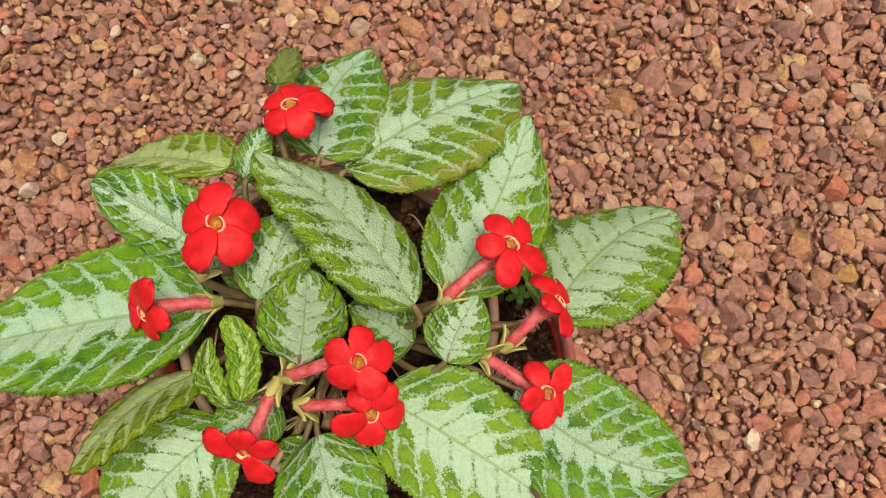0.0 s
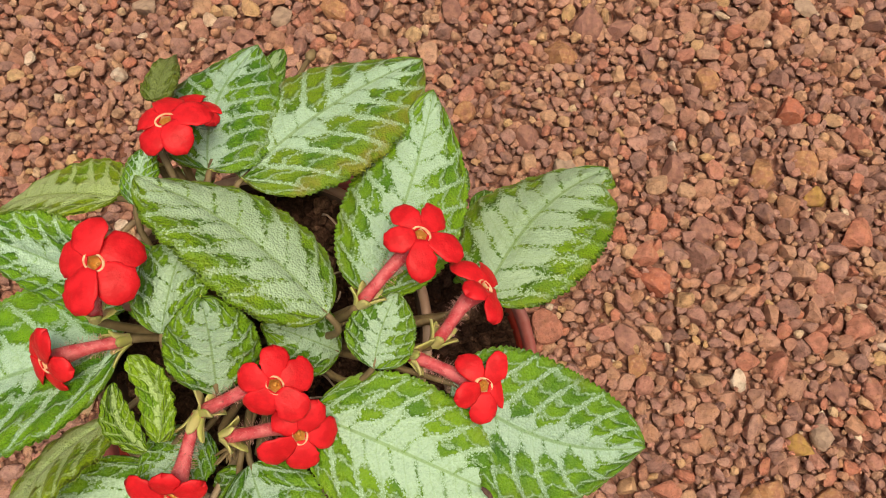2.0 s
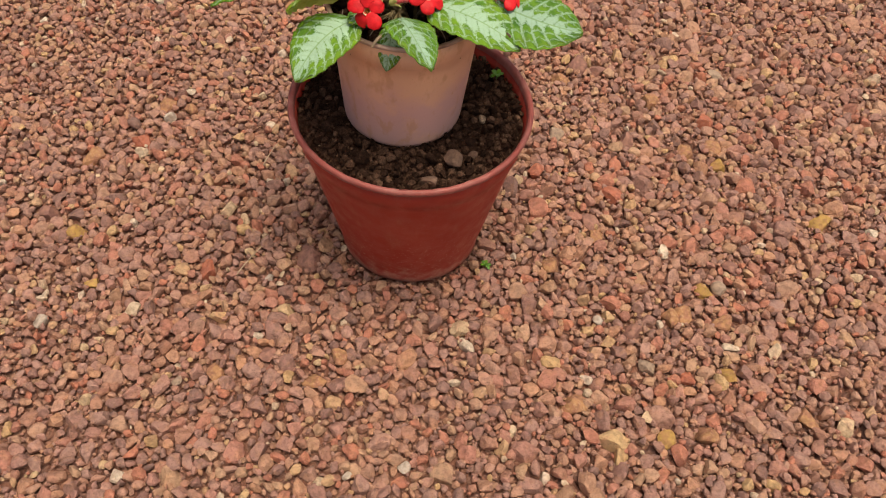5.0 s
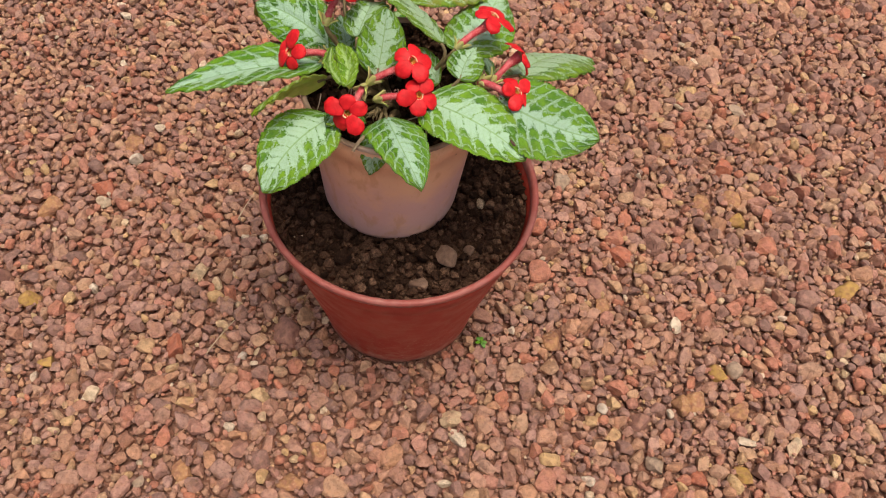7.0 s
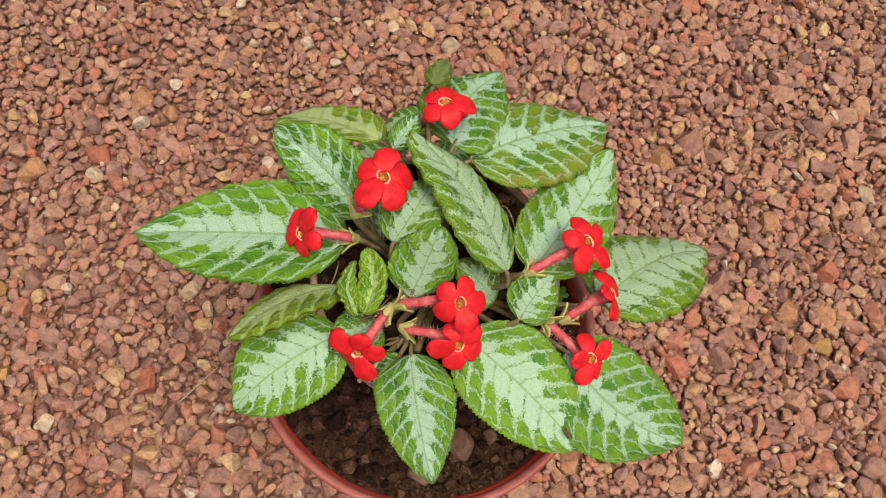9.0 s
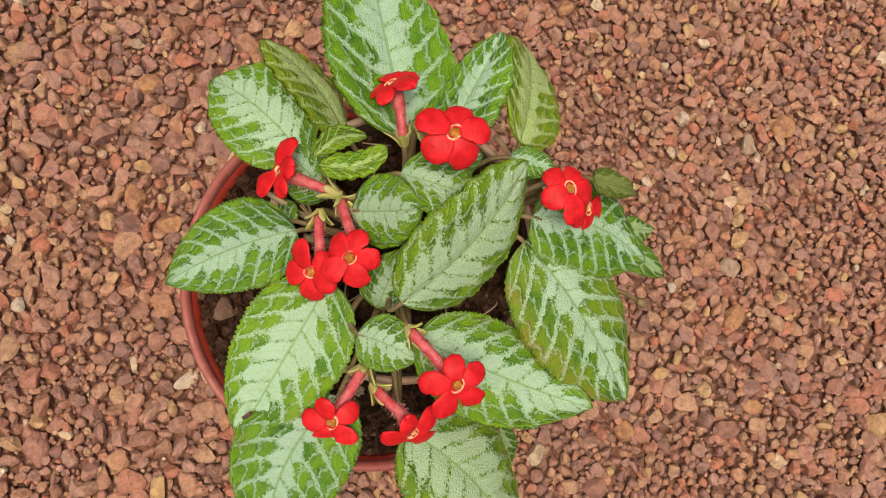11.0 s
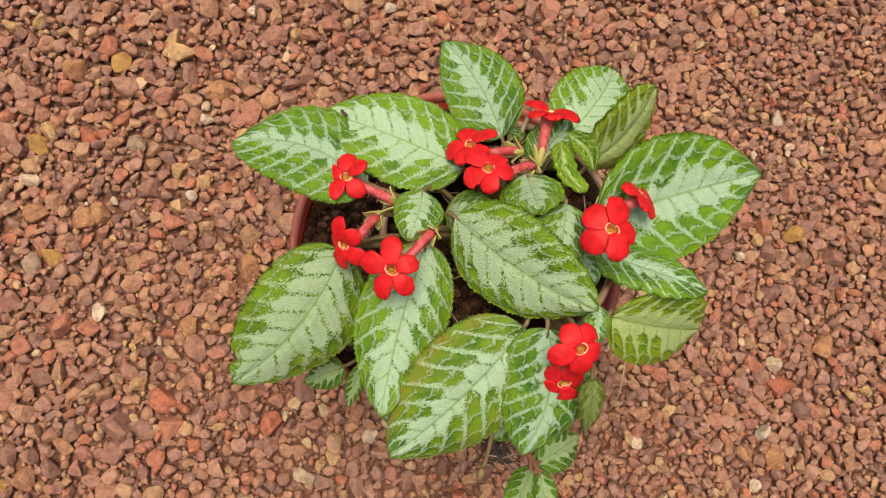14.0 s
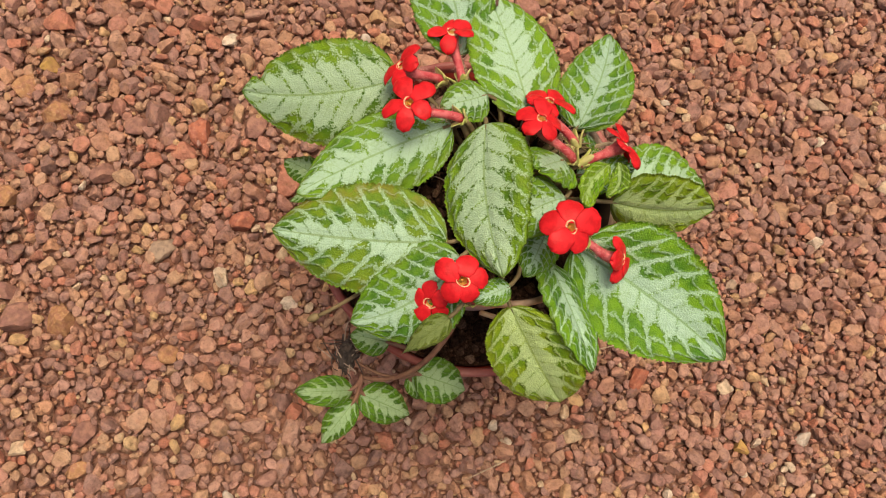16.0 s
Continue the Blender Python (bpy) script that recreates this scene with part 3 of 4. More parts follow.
# ---- the large outer pot and its soil ----
def outer_pot():
    top = RIM_Z
    pot = tagged(new("outer_pot"), "terracotta red plastic pot with worn rim, standing on gravel", "pot")
    pot.location = (POT_X, POT_Y, 0)
    wall = [(0.0, -0.003), (BASE_R - 0.004, -0.003), (BASE_R, -0.001), (BASE_R + 0.0005, 0.004)]
    for k in range(1, 20):
        z = 0.004 + (top - 0.026 - 0.004) * k / 19
        wall.append((BASE_R + (RIM_R - 0.0065 - BASE_R) * (k / 19) ** 1.05, z))
    wall += [(RIM_R - 0.0052, top - 0.0245), (RIM_R - 0.0042, top - 0.018), (RIM_R - 0.0028, top - 0.006)]
    inner = [(RIM_R - 0.0048, top - 0.006), (RIM_R - 0.0070, top - 0.02), (RIM_R - 0.0085, top - 0.03), (BASE_R - 0.003, 0.002), (0.0, 0.002)]
    verts, faces = lathe(wall + inner)
    # the foot stands a little askew under the rim
    verts = [(x + 0.0036 * (1 - z / top), y + 0.0075 * (1 - z / top), z) for x, y, z in verts]
    link_mesh("body", verts, faces, TERRACOTTA, pot)
    rim = [(RIM_R - 0.0050, top - 0.0062), (RIM_R - 0.0026, top - 0.0062), (RIM_R - 0.0004, top - 0.0046), (RIM_R, top - 0.0022), (RIM_R - 0.0006, top - 0.0004),
           (RIM_R - 0.0018, top), (RIM_R - 0.0034, top - 0.0004), (RIM_R - 0.0046, top - 0.002), (RIM_R - 0.0050, top - 0.0062)]
    verts, faces = lathe(rim, 128)
    rng = np.random.RandomState(2)
    worn = np.repeat(rng.normal(0, 0.00018, 128)[None], len(rim), 0).ravel()
    link_mesh("rim", [(x, y, z + w) for (x, y, z), w in zip(verts, worn)], faces, RIM_PLASTIC, pot, "pale worn rolled rim")
    return pot


outer_pot()
SOIL_Z = 0.1480


def soil_heap(name, cx, cy, radius, level, hole, seed, label, passes, bumpy, calm=(0, 0, 9), hollow=(9, 9), slope=0.0):
    """Crumbled soil: a lumpy bed and very many clods on it."""
    rng = np.random.RandomState(seed)
    n, rings = 72, 26
    verts, faces = [(0, 0, level)], []

    def height(x, y):
        pit = 0.007 * math.exp(-(math.hypot(x - hollow[0], y - hollow[1]) / 0.0042) ** 2)
        return level + slope * y - pit - 0.0035 * math.exp(-((math.hypot(x - calm[0], y - calm[1]) - calm[2]) / 0.006) ** 2) + bumpy * (noise.noise((x * 45, y * 45, seed)) + 0.6 * noise.noise((x * 120, y * 120, seed)))

    for j in range(1, rings + 1):
        for k in range(n):
            a, r = 2 * math.pi * k / n, radius * j / rings
            verts.append((r * math.cos(a), r * math.sin(a), height(r * math.cos(a), r * math.sin(a)) - 0.0028))
    tris = [(0, 1 + k, 1 + (k + 1) % n) for k in range(n)]
    for j in range(rings - 1):
        for k in range(n):
            a, b = 1 + j * n + k, 1 + j * n + (k + 1) % n
            tris += [(a, a + n, b + n), (a, b + n, b)]
    places, taken = [], []

    def inside(x, y, r):
        return math.hypot(x, y) < radius - 0.6 * r and math.hypot(x, y) >= hole and math.hypot(x - hollow[0], y - hollow[1]) > 0.003 + 0.8 * r

    for count, low, high, gap in passes:
        got = pack(rng, count, (-radius, -radius), (radius, radius), 0.014, (low, high), inside, gap, taken)
        taken += got
        places += [(x, y, height(x, y) + r * (rng.uniform(0.1, 1.1) if high > 0.0012 else rng.uniform(-0.9, 0.4)), r * 1.12) for x, y, r in got]
    big = [p for p in places if p[3] > 0.0032]
    tiny = [p for p in places if p[3] <= 0.0032]
    parts = [(np.array(verts, float), np.array(tris)), scatter(tiny, stone_shapes(14, 2, seed + 2, 0.95, 0.07, (9, 0.44, 0.84)), seed + 3)]
    if big:
        parts.append(scatter(big, stone_shapes(18, 3, seed + 1, 0.95, 0.04, (9, 0.44, 0.84)), seed + 4))
    ob = big_mesh(name, parts, SOIL)
    ob.location = (cx, cy, 0)
    return tagged(ob, label, "soil", kind="stuff")


IN_X, IN_Y, IN_TOP = -0.004, -0.006, 0.246
soil_heap("soil", POT_X, POT_Y, 0.0855, SOIL_Z, 0.036, 21, "dark brown crumbly soil filling the outer pot", ((70, 0.0032, 0.0052, 0.95), (9000, 0.0013, 0.0031, 0.94), (15000, 0.0008, 0.0015, 0.9), (6000, 0.0006, 0.0009, 0.9)), 0.0036, (IN_X - POT_X, IN_Y - POT_Y, 0.044), (0.0497 - POT_X, -0.0531 - POT_Y))

for x, y, z, r, key in [(0.0317, -0.0665, SOIL_Z + 0.005, 0.0081, "umber"), (0.0150, -0.0860, SOIL_Z + 0.003, 0.0066, "umber"), (0.047, -0.060, SOIL_Z + 0.001, 0.004, "umber")]:
    tagged(loose_stone(x, y, z, r, key, int(1000 * abs(x)) + 12), "grey brown stone lying on the dark soil", "stone", "stones on the soil")


# ---- the inner pot ----
def inner_pot():
    pot = tagged(new("inner_pot"), "faded brown plastic nursery pot standing on soil", "pot")
    pot.location = (IN_X, IN_Y, 0)
    base, top = 0.1460, IN_TOP
    out = [(0.0, base), (0.0425, base), (0.0440, base + 0.0012), (0.0446, base + 0.004)]
    out += [(0.0446 + (0.0512 - 0.0446) * k / 8, base + 0.004 + (top - 0.020 - base - 0.004) * k / 8) for k in range(1, 9)]
    out += [(0.0518, top - 0.0192), (0.0527, top - 0.0180), (0.0531, top - 0.012), (0.0536, top - 0.0022)]
    out += [(0.0512, top - 0.0022), (0.0500, top - 0.02), (0.0428, base + 0.004), (0.0, base + 0.004)]
    verts, faces = lathe(out)
    inside = len(out) - 5
    link_mesh("body", verts, faces, (OLD_PLASTIC, DARK_INNER), pot, slots=[int(k // 96 >= inside) for k in range(len(faces))])
    lip = [(0.0513, top - 0.003), (0.0538, top - 0.003), (0.0546, top - 0.0014), (0.0540, top - 0.0002), (0.0526, top), (0.0515, top - 0.0008), (0.0513, top - 0.003)]
    verts, faces = lathe(lip)
    link_mesh("lip", verts, faces, LIP, pot, "pale rolled lip")
    return pot


inner_pot()
soil_heap("potting_soil", IN_X, IN_Y, 0.0505, 0.2325, 0.0, 31, "dark moist soil in the inner pot", ((120, 0.003, 0.005, 1.0), (1500, 0.0014, 0.0031, 0.8), (3000, 0.0008, 0.0014, 0.8)), 0.002, slope=0.22)


# ---- the plant ----
plant = tagged(new("flame_violet"), "leafy plant with silver veined leaves and scarlet flowers in pot", "plant")
HUB = np.array((0.0, -0.006, 0.224))


def leaf_frame(base, tip, roll):
    d = tip - base
    length = np.linalg.norm(d)
    d = d / length
    b = np.cross(d, (0, 0, 1.0))
    b /= np.linalg.norm(b) + 1e-9
    n = np.cross(b, d)
    c, s = math.cos(radians(roll)), math.sin(radians(roll))
    return d, length, b * c - n * s, n * c + b * s


def leaf(base, tip, width, arch=0.003, bend=0.0, roll=0.0, cup=-0.1, material=None, label="", stalk=None, curl=0.0, thick=0.0007, wave=1.0, root=None, stem=None, blunt=0.75, nick=()):
    """A puckered, toothed leaf with a thickness. roll turns its right edge down, cup lifts both edges, curl lifts the tip; nick: places of missing margin."""
    base, tip = np.array(base), np.array(tip)
    pairs = PAIRS[(material or SILVER_LEAF).name]
    d, length, side, normal = leaf_frame(base, tip, roll)
    nu, nv = (144, 22) if length > 0.035 else (84, 16)
    teeth = 36 if length > 0.035 else 20
    seed = 10 * base[0] + 7 * tip[1]
    peak = 0.5 / (0.5 + blunt)
    top, under, uvs = [], [], []
    for i in range(nu + 1):
        u = i / nu
        full = (u ** 0.5 * (1 - u) ** blunt) / (peak ** 0.5 * (1 - peak) ** blunt)
        for j in range(nv + 1):
            v = 2 * j / nv - 1
            a = abs(v)
            tooth = 1 + 0.055 * (abs(math.sin(math.pi * (teeth * u + 1.5 * noise.noise((u * 9, v, seed))))) ** 0.7 - 0.7) * (a > 0.93)
            for where, sgn, amount in nick:
                if sgn * v > 0.5:
                    tooth -= amount * math.exp(-((u - where) / 0.03) ** 2)
            h = 0.5 * width * full * tooth * (1 + 0.05 * noise.noise((u * 3, v * 0.7, seed)))
            k = 4 * u * (1 - u)
            # puckers between the side veins, a furrow on the midrib
            along = (u - SWEEP * a ** 1.25) * pairs + (0.45 if v > 0 else 0)
            vein = abs(along - math.floor(along) - 0.5) * 2
            lump = 0.0005 * min(1.0, length / 0.055) * (1 - vein ** 3) * min(1, 5 * a) * min(1, 3.0 * (1 - a) + 0.25) * min(1, 6 * u, 6 * (1 - u) + 0.1)
            lump -= 0.0008 * math.exp(-(a / 0.07) ** 2)
            ripple = wave * (0.0005 * a * a * math.sin(along * 6.283 + seed) * min(1, 4 * u) + 0.003 * a * noise.noise((u * 3 + seed, v * 1.2, 3.3)) - 0.0012 * max(0, a - 0.8) / 0.2)
            p = base + (tip - base) * u + normal * (arch * k + cup * h * v * v + lump + ripple + curl * u ** 3) + side * (bend * k + v * h)
            top.append(p)
            under.append(p - normal * thick * (0.35 + 0.65 * (1 - a)))
            uvs.append((u, 0.5 * v + 0.5))
    row = nv + 1
    count = len(top)
    faces, slots = [], []
    for i in range(nu):
        for j in range(nv):
            q = (i * row + j, i * row + j + 1, (i + 1) * row + j + 1, (i + 1) * row + j)
            faces.append(q[::-1])
            slots.append(0)
            faces.append(tuple(count + x for x in q))
            slots.append(1)
    edge = [i * row for i in range(nu + 1)] + [nu * row + j for j in range(1, row)] + [i * row + nv for i in range(nu - 1, -1, -1)] + [j for j in range(nv - 1, 0, -1)]
    for a, b in zip(edge, edge[1:] + edge[:1]):
        faces.append((a, b, count + b, count + a))
        slots.append(0)
    ob = link_mesh("leaf", top + under, faces, (material or SILVER_LEAF, LEAF_BACK), plant, label, slots=slots, uvs=uvs + uvs)
    if stalk is not False:
        foot = np.array(root) if root is not None else HUB + 0.22 * (base - HUB) * (1, 1, 0) + (0, 0, 0.006)
        path = bezier(base + d * 0.004 - normal * 0.0006, base - d * 0.35 * np.linalg.norm(base - foot), foot + (0, 0, 0.4 * max(0.01, base[2] - foot[2])), foot, 12)
        verts, tube = sweep(path, (0.0009, 0.0012, 0.0014))
        link_mesh("petiole", verts, tube, stem or STEM, ob)
    return ob


leaf((-0.0447, -0.0047, 0.2578), (-0.1325, -0.0191, 0.2441), 0.0580, 0.0056, -0.0030, 24, 0.11, material=BRIGHT_LEAF, blunt=0.9)
leaf((-0.0409, 0.0082, 0.2560), (-0.0855, 0.0328, 0.2654), 0.0341, 0.0041, 0.0046, -42, -0.05, material=BRIGHT_LEAF)
leaf((-0.0405, 0.0386, 0.2668), (-0.0875, 0.0490, 0.2430), 0.0415, 0.0040, -0.0010, 40, 0.06, material=FRESH_LEAF, blunt=0.55)
leaf((-0.0102, 0.0397, 0.2762), (0.0053, 0.0891, 0.2578), 0.0401, 0.0006, -0.0057, -2, -0.19, material=BRIGHT_LEAF)
leaf((-0.0018, 0.0378, 0.2712), (0.0597, 0.0819, 0.2472), 0.0496, 0.0041, -0.0015, -15, -0.17, material=OLIVE_LEAF, label="silver veined leaf with browned edges")
leaf((0.0211, -0.0096, 0.2807), (-0.0283, 0.0364, 0.2873), 0.0450, 0.0055, 0.0008, 44, -0.08, material=FROST_LEAF)
leaf((0.0330, -0.0031, 0.2692), (0.0613, 0.0646, 0.2577), 0.0395, -0.0004, 0.0017, 3, -0.24, material=SILVER_LEAF)
leaf((0.0672, -0.0060, 0.2551), (0.1223, 0.0407, 0.2245), 0.0502, 0.0057, -0.0043, -23, -0.18, material=FROST_LEAF, nick=((0.88, 1, 0.4),))
leaf((0.0532, -0.0323, 0.2639), (0.1068, -0.0583, 0.2620), 0.0456, 0.0048, 0.0058, 18, 0.01, material=BRIGHT_LEAF)
leaf((0.0111, -0.0349, 0.2622), (0.0671, -0.0687, 0.2560), 0.0423, 0.0057, -0.0009, 5, 0.05, material=SILVER_LEAF)
leaf((-0.0082, -0.0467, 0.2605), (0.0110, -0.0940, 0.2593), 0.0336, 0.0053, 0.0032, -15, 0.04, material=BRIGHT_LEAF, blunt=0.85)
leaf((-0.0375, -0.0440, 0.2561), (-0.0735, -0.0811, 0.2356), 0.0384, 0.0064, 0.0028, -6, 0.07, material=SILVER_LEAF)
leaf((-0.0426, -0.0278, 0.2689), (-0.0778, -0.0583, 0.2711), 0.038, 0.0043, -0.0004, 56, -0.08, material=FRESH_LEAF)
leaf((-0.0138, -0.0267, 0.2708), (-0.0092, -0.0054, 0.2994), 0.0270, -0.0000, 0.0005, 16, -0.21, material=SMALL_LEAF)
leaf((0.0313, -0.0252, 0.2691), (0.0409, -0.0049, 0.2747), 0.0213, 0.0017, -0.0012, 5, -0.14, material=SMALL_LEAF)
leaf((-0.0254, -0.0092, 0.2822), (-0.0159, 0.0200, 0.2807), 0.0253, 0.0067, 0.0032, -16, 0.04, material=SMALL_LEAF)
leaf((-0.0300, -0.0380, 0.2745), (-0.0325, -0.0130, 0.2765), 0.0130, -0.0010, 0.0020, -24, 0.22, material=SPROUT_LEAF, wave=1.2, label="small crinkled fresh leaf", curl=0.005, stalk=False, blunt=0.5)
leaf((-0.0318, -0.0400, 0.2780), (-0.0415, -0.0225, 0.2815), 0.0095, -0.0010, -0.0020, 40, 0.25, material=SPROUT_LEAF, wave=1.2, label="small crinkled fresh leaf", curl=0.006, stalk=False, blunt=0.5)
leaf((0.0210, -0.0173, 0.2575), (0.0027, -0.0093, 0.2764), 0.021, 0.0030, 0.0000, 0, -0.10, material=SMALL_LEAF)
leaf((-0.0241, 0.0623, 0.2800), (-0.0199, 0.0850, 0.2655), 0.0115, 0.0030, 0.0000, 0, -0.10, material=DIM_LEAF, blunt=1.25)
# half-hidden lower leaves
leaf((-0.0230, -0.0340, 0.2500), (-0.0400, -0.0520, 0.2600), 0.022, 0.003, 0.0, 0, -0.1, material=BRIGHT_LEAF)
leaf((-0.0300, -0.0020, 0.2560), (-0.0360, 0.0230, 0.2680), 0.020, 0.002, 0.0, 0, -0.1, material=BRIGHT_LEAF)
leaf((-0.0130, -0.0500, 0.2560), (-0.0168, -0.0620, 0.2290), 0.018, 0.001, 0.0, 0, -0.1, material=SILVER_LEAF)
leaf((-0.0340, 0.0330, 0.2720), (-0.0270, 0.0490, 0.2780), 0.012, 0.002, 0.0, 0, -0.1, material=BRIGHT_LEAF)
leaf((0.0730, 0.0400, 0.1950), (0.0930, 0.0440, 0.1860), 0.016, 0.002, 0.0, 0, -0.1, material=YOUNG_LEAF, label="small dark green young leaf")
leaf((0.0600, 0.0380, 0.2080), (0.0560, 0.0700, 0.1980), 0.008, 0.002, 0.0, 0, 0.2, material=SILVER_LEAF)
leaf((0.0640, 0.0400, 0.2050), (0.0740, 0.0590, 0.1920), 0.009, 0.002, 0.0, 0, 0.2, material=YOUNG_LEAF, label="small dark green young leaf")


# ---- flowers ----
def petal_mesh(length, width, inner, rng):
    """One rounded lobe that spreads from the throat, along +x."""
    nu, nv = 10, 10
    verts, faces = [], []
    droop, twist = rng.uniform(0.05, 0.34), rng.uniform(-0.16, 0.16)
    for layer in (0, 1):
        for i in range(nu + 1):
            u = i / nu
            half = 0.5 * width * (0.40 + 0.60 * math.sin(0.5 * math.pi * min(1, u / 0.6))) * (1 - max(0, (u - 0.52) / 0.48) ** 2.2) ** 0.5
            for j in range(nv + 1):
                v = 2 * j / nv - 1
                x = inner + (length - inner) * u - 0.10 * length * (1 - abs(v)) * (u > 0.9) * 0.5
                y = v * half * (1 + 0.16 * noise.noise((u * 6, v * 2, droop * 50)) + 0.05 * noise.noise((u * 22, v * 3, droop * 70)))
                z = -droop * length * u * u + 0.05 * length * math.sin(3.0 * u) + twist * y - 0.10 * length * v * v * u + 0.05 * length * u * noise.noise((x * 300, y * 300, droop * 90))
                verts.append((x, y, z - 0.00035 * layer))
    row, count = nv + 1, (nu + 1) * (nv + 1)
    for i in range(nu):
        for j in range(nv):
            q = (i * row + j, (i + 1) * row + j, (i + 1) * row + j + 1, i * row + j + 1)
            faces += [q, tuple(count + k for k in q[::-1])]
    edge = [i * row for i in range(nu + 1)] + [nu * row + j for j in range(1, row)] + [i * row + nv for i in range(nu - 1, -1, -1)] + [j for j in range(nv - 1, 0, -1)]
    faces += [(b, a, count + a, count + b) for a, b in zip(edge, edge[1:] + edge[:1])]
    return verts, faces


def sepal_mesh(length, width, rng):
    """A thin pointed lobe along +x, curved back at its tip."""
    verts, faces, n = [], [], 8
    back = rng.uniform(0.05, 0.3)
    for layer in (0, 1):
        for i in range(n + 1):
            u = i / n
            half = 0.5 * width * (0.62 + 0.5 * u) * (1 - u ** 3) ** 0.6
            for v in (-1, 0, 1):
                verts.append((length * u, v * half, 0.0006 * v * v + back * length * u * (1 - 1.6 * u) - 0.0008 * layer * (1 - 0.6 * u)))
    count = 3 * (n + 1)
    for i in range(n):
        for j in (0, 1):
            q = (3 * i + j, 3 * i + 3 + j, 3 * i + 4 + j, 3 * i + 1 + j)
            faces += [q, tuple(count + k for k in q[::-1])]
        for a, b in ((3 * i + 3, 3 * i), (3 * i + 2, 3 * i + 5)):
            faces.append((a, b, count + b, count + a))
    return verts, faces


def flower(centre, foot, facing, size, spin=0.0, seed=1, narrow=1.0, stalk=True):
    """A scarlet five-lobed flower: a hairy tube from foot to the throat at centre, lobes facing the given way, sepals at the foot."""
    rng = np.random.RandomState(seed)
    centre, foot = np.array(centre), np.array(foot)
    n = np.array(facing, float)
    n /= np.linalg.norm(n)
    reach = np.linalg.norm(centre - foot)
    path = bezier(foot, foot + 0.45 * (centre - foot) + (0, 0, 0.14 * reach), centre - n * 0.45 * reach, centre - n * 0.0012, 14)
    verts, faces = sweep(path, (0.0021, 0.0018, 0.0020, 0.0026, 0.0034), 12)
    faces.pop()
    ob = link_mesh("flower", verts, faces, TUBE, plant, "scarlet five-lobed flower with a hairy pink tube")
    fuzz_v, fuzz_f = [], []
    for _ in range(220):
        k = rng.randint(1, len(path) - 2)
        p = path[k] + (path[k + 1] - path[k]) * rng.uniform()
        way = rng.normal(size=3)
        axis = path[k + 1] - path[k]
        way -= axis * (way @ axis) / (axis @ axis)
        way /= np.linalg.norm(way)
        v, f = sweep([p + way * 0.0019, p + way * (0.0029 + 0.0011 * rng.uniform()) + 0.0004 * rng.normal(size=3)], (0.00005, 0.00003), 3)
        fuzz_f += [tuple(q + len(fuzz_v) for q in one) for one in f]
        fuzz_v += v
    link_mesh("hairs", fuzz_v, fuzz_f, HAIR, ob, "fine pale hairs")
    z = Vector(n)
    x = Vector((0.31, 0.2, -0.93)).cross(z).normalized()
    turn = Matrix((x, z.cross(x), z)).transposed().to_4x4()
    seat = Matrix.Translation(centre) @ turn @ pose(0, 0, 0, 0, 0, spin)
    r = 0.5 * size
    for k in range(5):
        lower = k in (0, 1, 4)
        v, f = petal_mesh(r * (1.0 if lower else 0.88) * rng.uniform(0.88, 1.07), r * (1.02 if lower else 0.92) * 0.92 * narrow, 0.0017, rng)
        lobe = link_mesh("petal", v, f, PETAL, ob)
        lobe.matrix_local = seat @ pose(0, 0, 0.0002 * k, rng.uniform(-13, 13), rng.uniform(-12, 14), 72 * k + rng.uniform(-5, 5))
    ring = [(0.0, -0.0046), (0.0010, -0.0044), (0.0015, -0.0022), (0.0017, -0.0008), (0.0019, 0.0003), (0.0021, 0.0006), (0.00235, 0.0004), (0.0025, -0.0006)]
    v, f = lathe(ring, 20)
    throat = link_mesh("throat", v, f, (THROAT, PETAL_EDGE), ob, "yellow throat with a pale ring", slots=[int(k // 20 >= 3) for k in range(len(f))])
    throat.matrix_local = seat @ Matrix.Diagonal((1.3, 1.0, 1.0, 1.0))
    v, f = lathe([(0.0, -0.0045), (0.0005, -0.0042), (0.0007, -0.0030), (0.0006, -0.0018), (0.0, -0.0013)], 12)
    link_mesh("stamens", v, f, THROAT, ob, "yellow stamens").matrix_local = seat @ pose(0.0006, 0, 0)
    out = Vector(path[2] - path[0]).normalized()
    x = Vector((0.2, 0.9, 0.3)).cross(out).normalized()
    cup = Matrix.Translation(foot) @ Matrix((x, out.cross(x), out)).transposed().to_4x4()
    for k in range(5):
        v, f = sepal_mesh(0.0074 * rng.uniform(0.8, 1.2), 0.0038, rng)
        one = link_mesh("sepal", v, f, SEPAL, ob)
        one.matrix_local = cup @ pose(0, 0, 0, 0, 0, 72 * k + rng.uniform(-8, 8)) @ pose(0.0012, 0, -0.0010, 0, rng.uniform(-76, -46), 0)
    if stalk:
        root = HUB + 0.35 * (foot - HUB) * (1, 1, 0) + (0, 0, 0.008)
        v, f = sweep(bezier(foot, foot - 0.3 * np.array(out) * reach, root + (0, 0, 0.012), root, 10), (0.0014, 0.0013, 0.0016))
        link_mesh("pedicel", v, f, STEM, ob)
    return ob


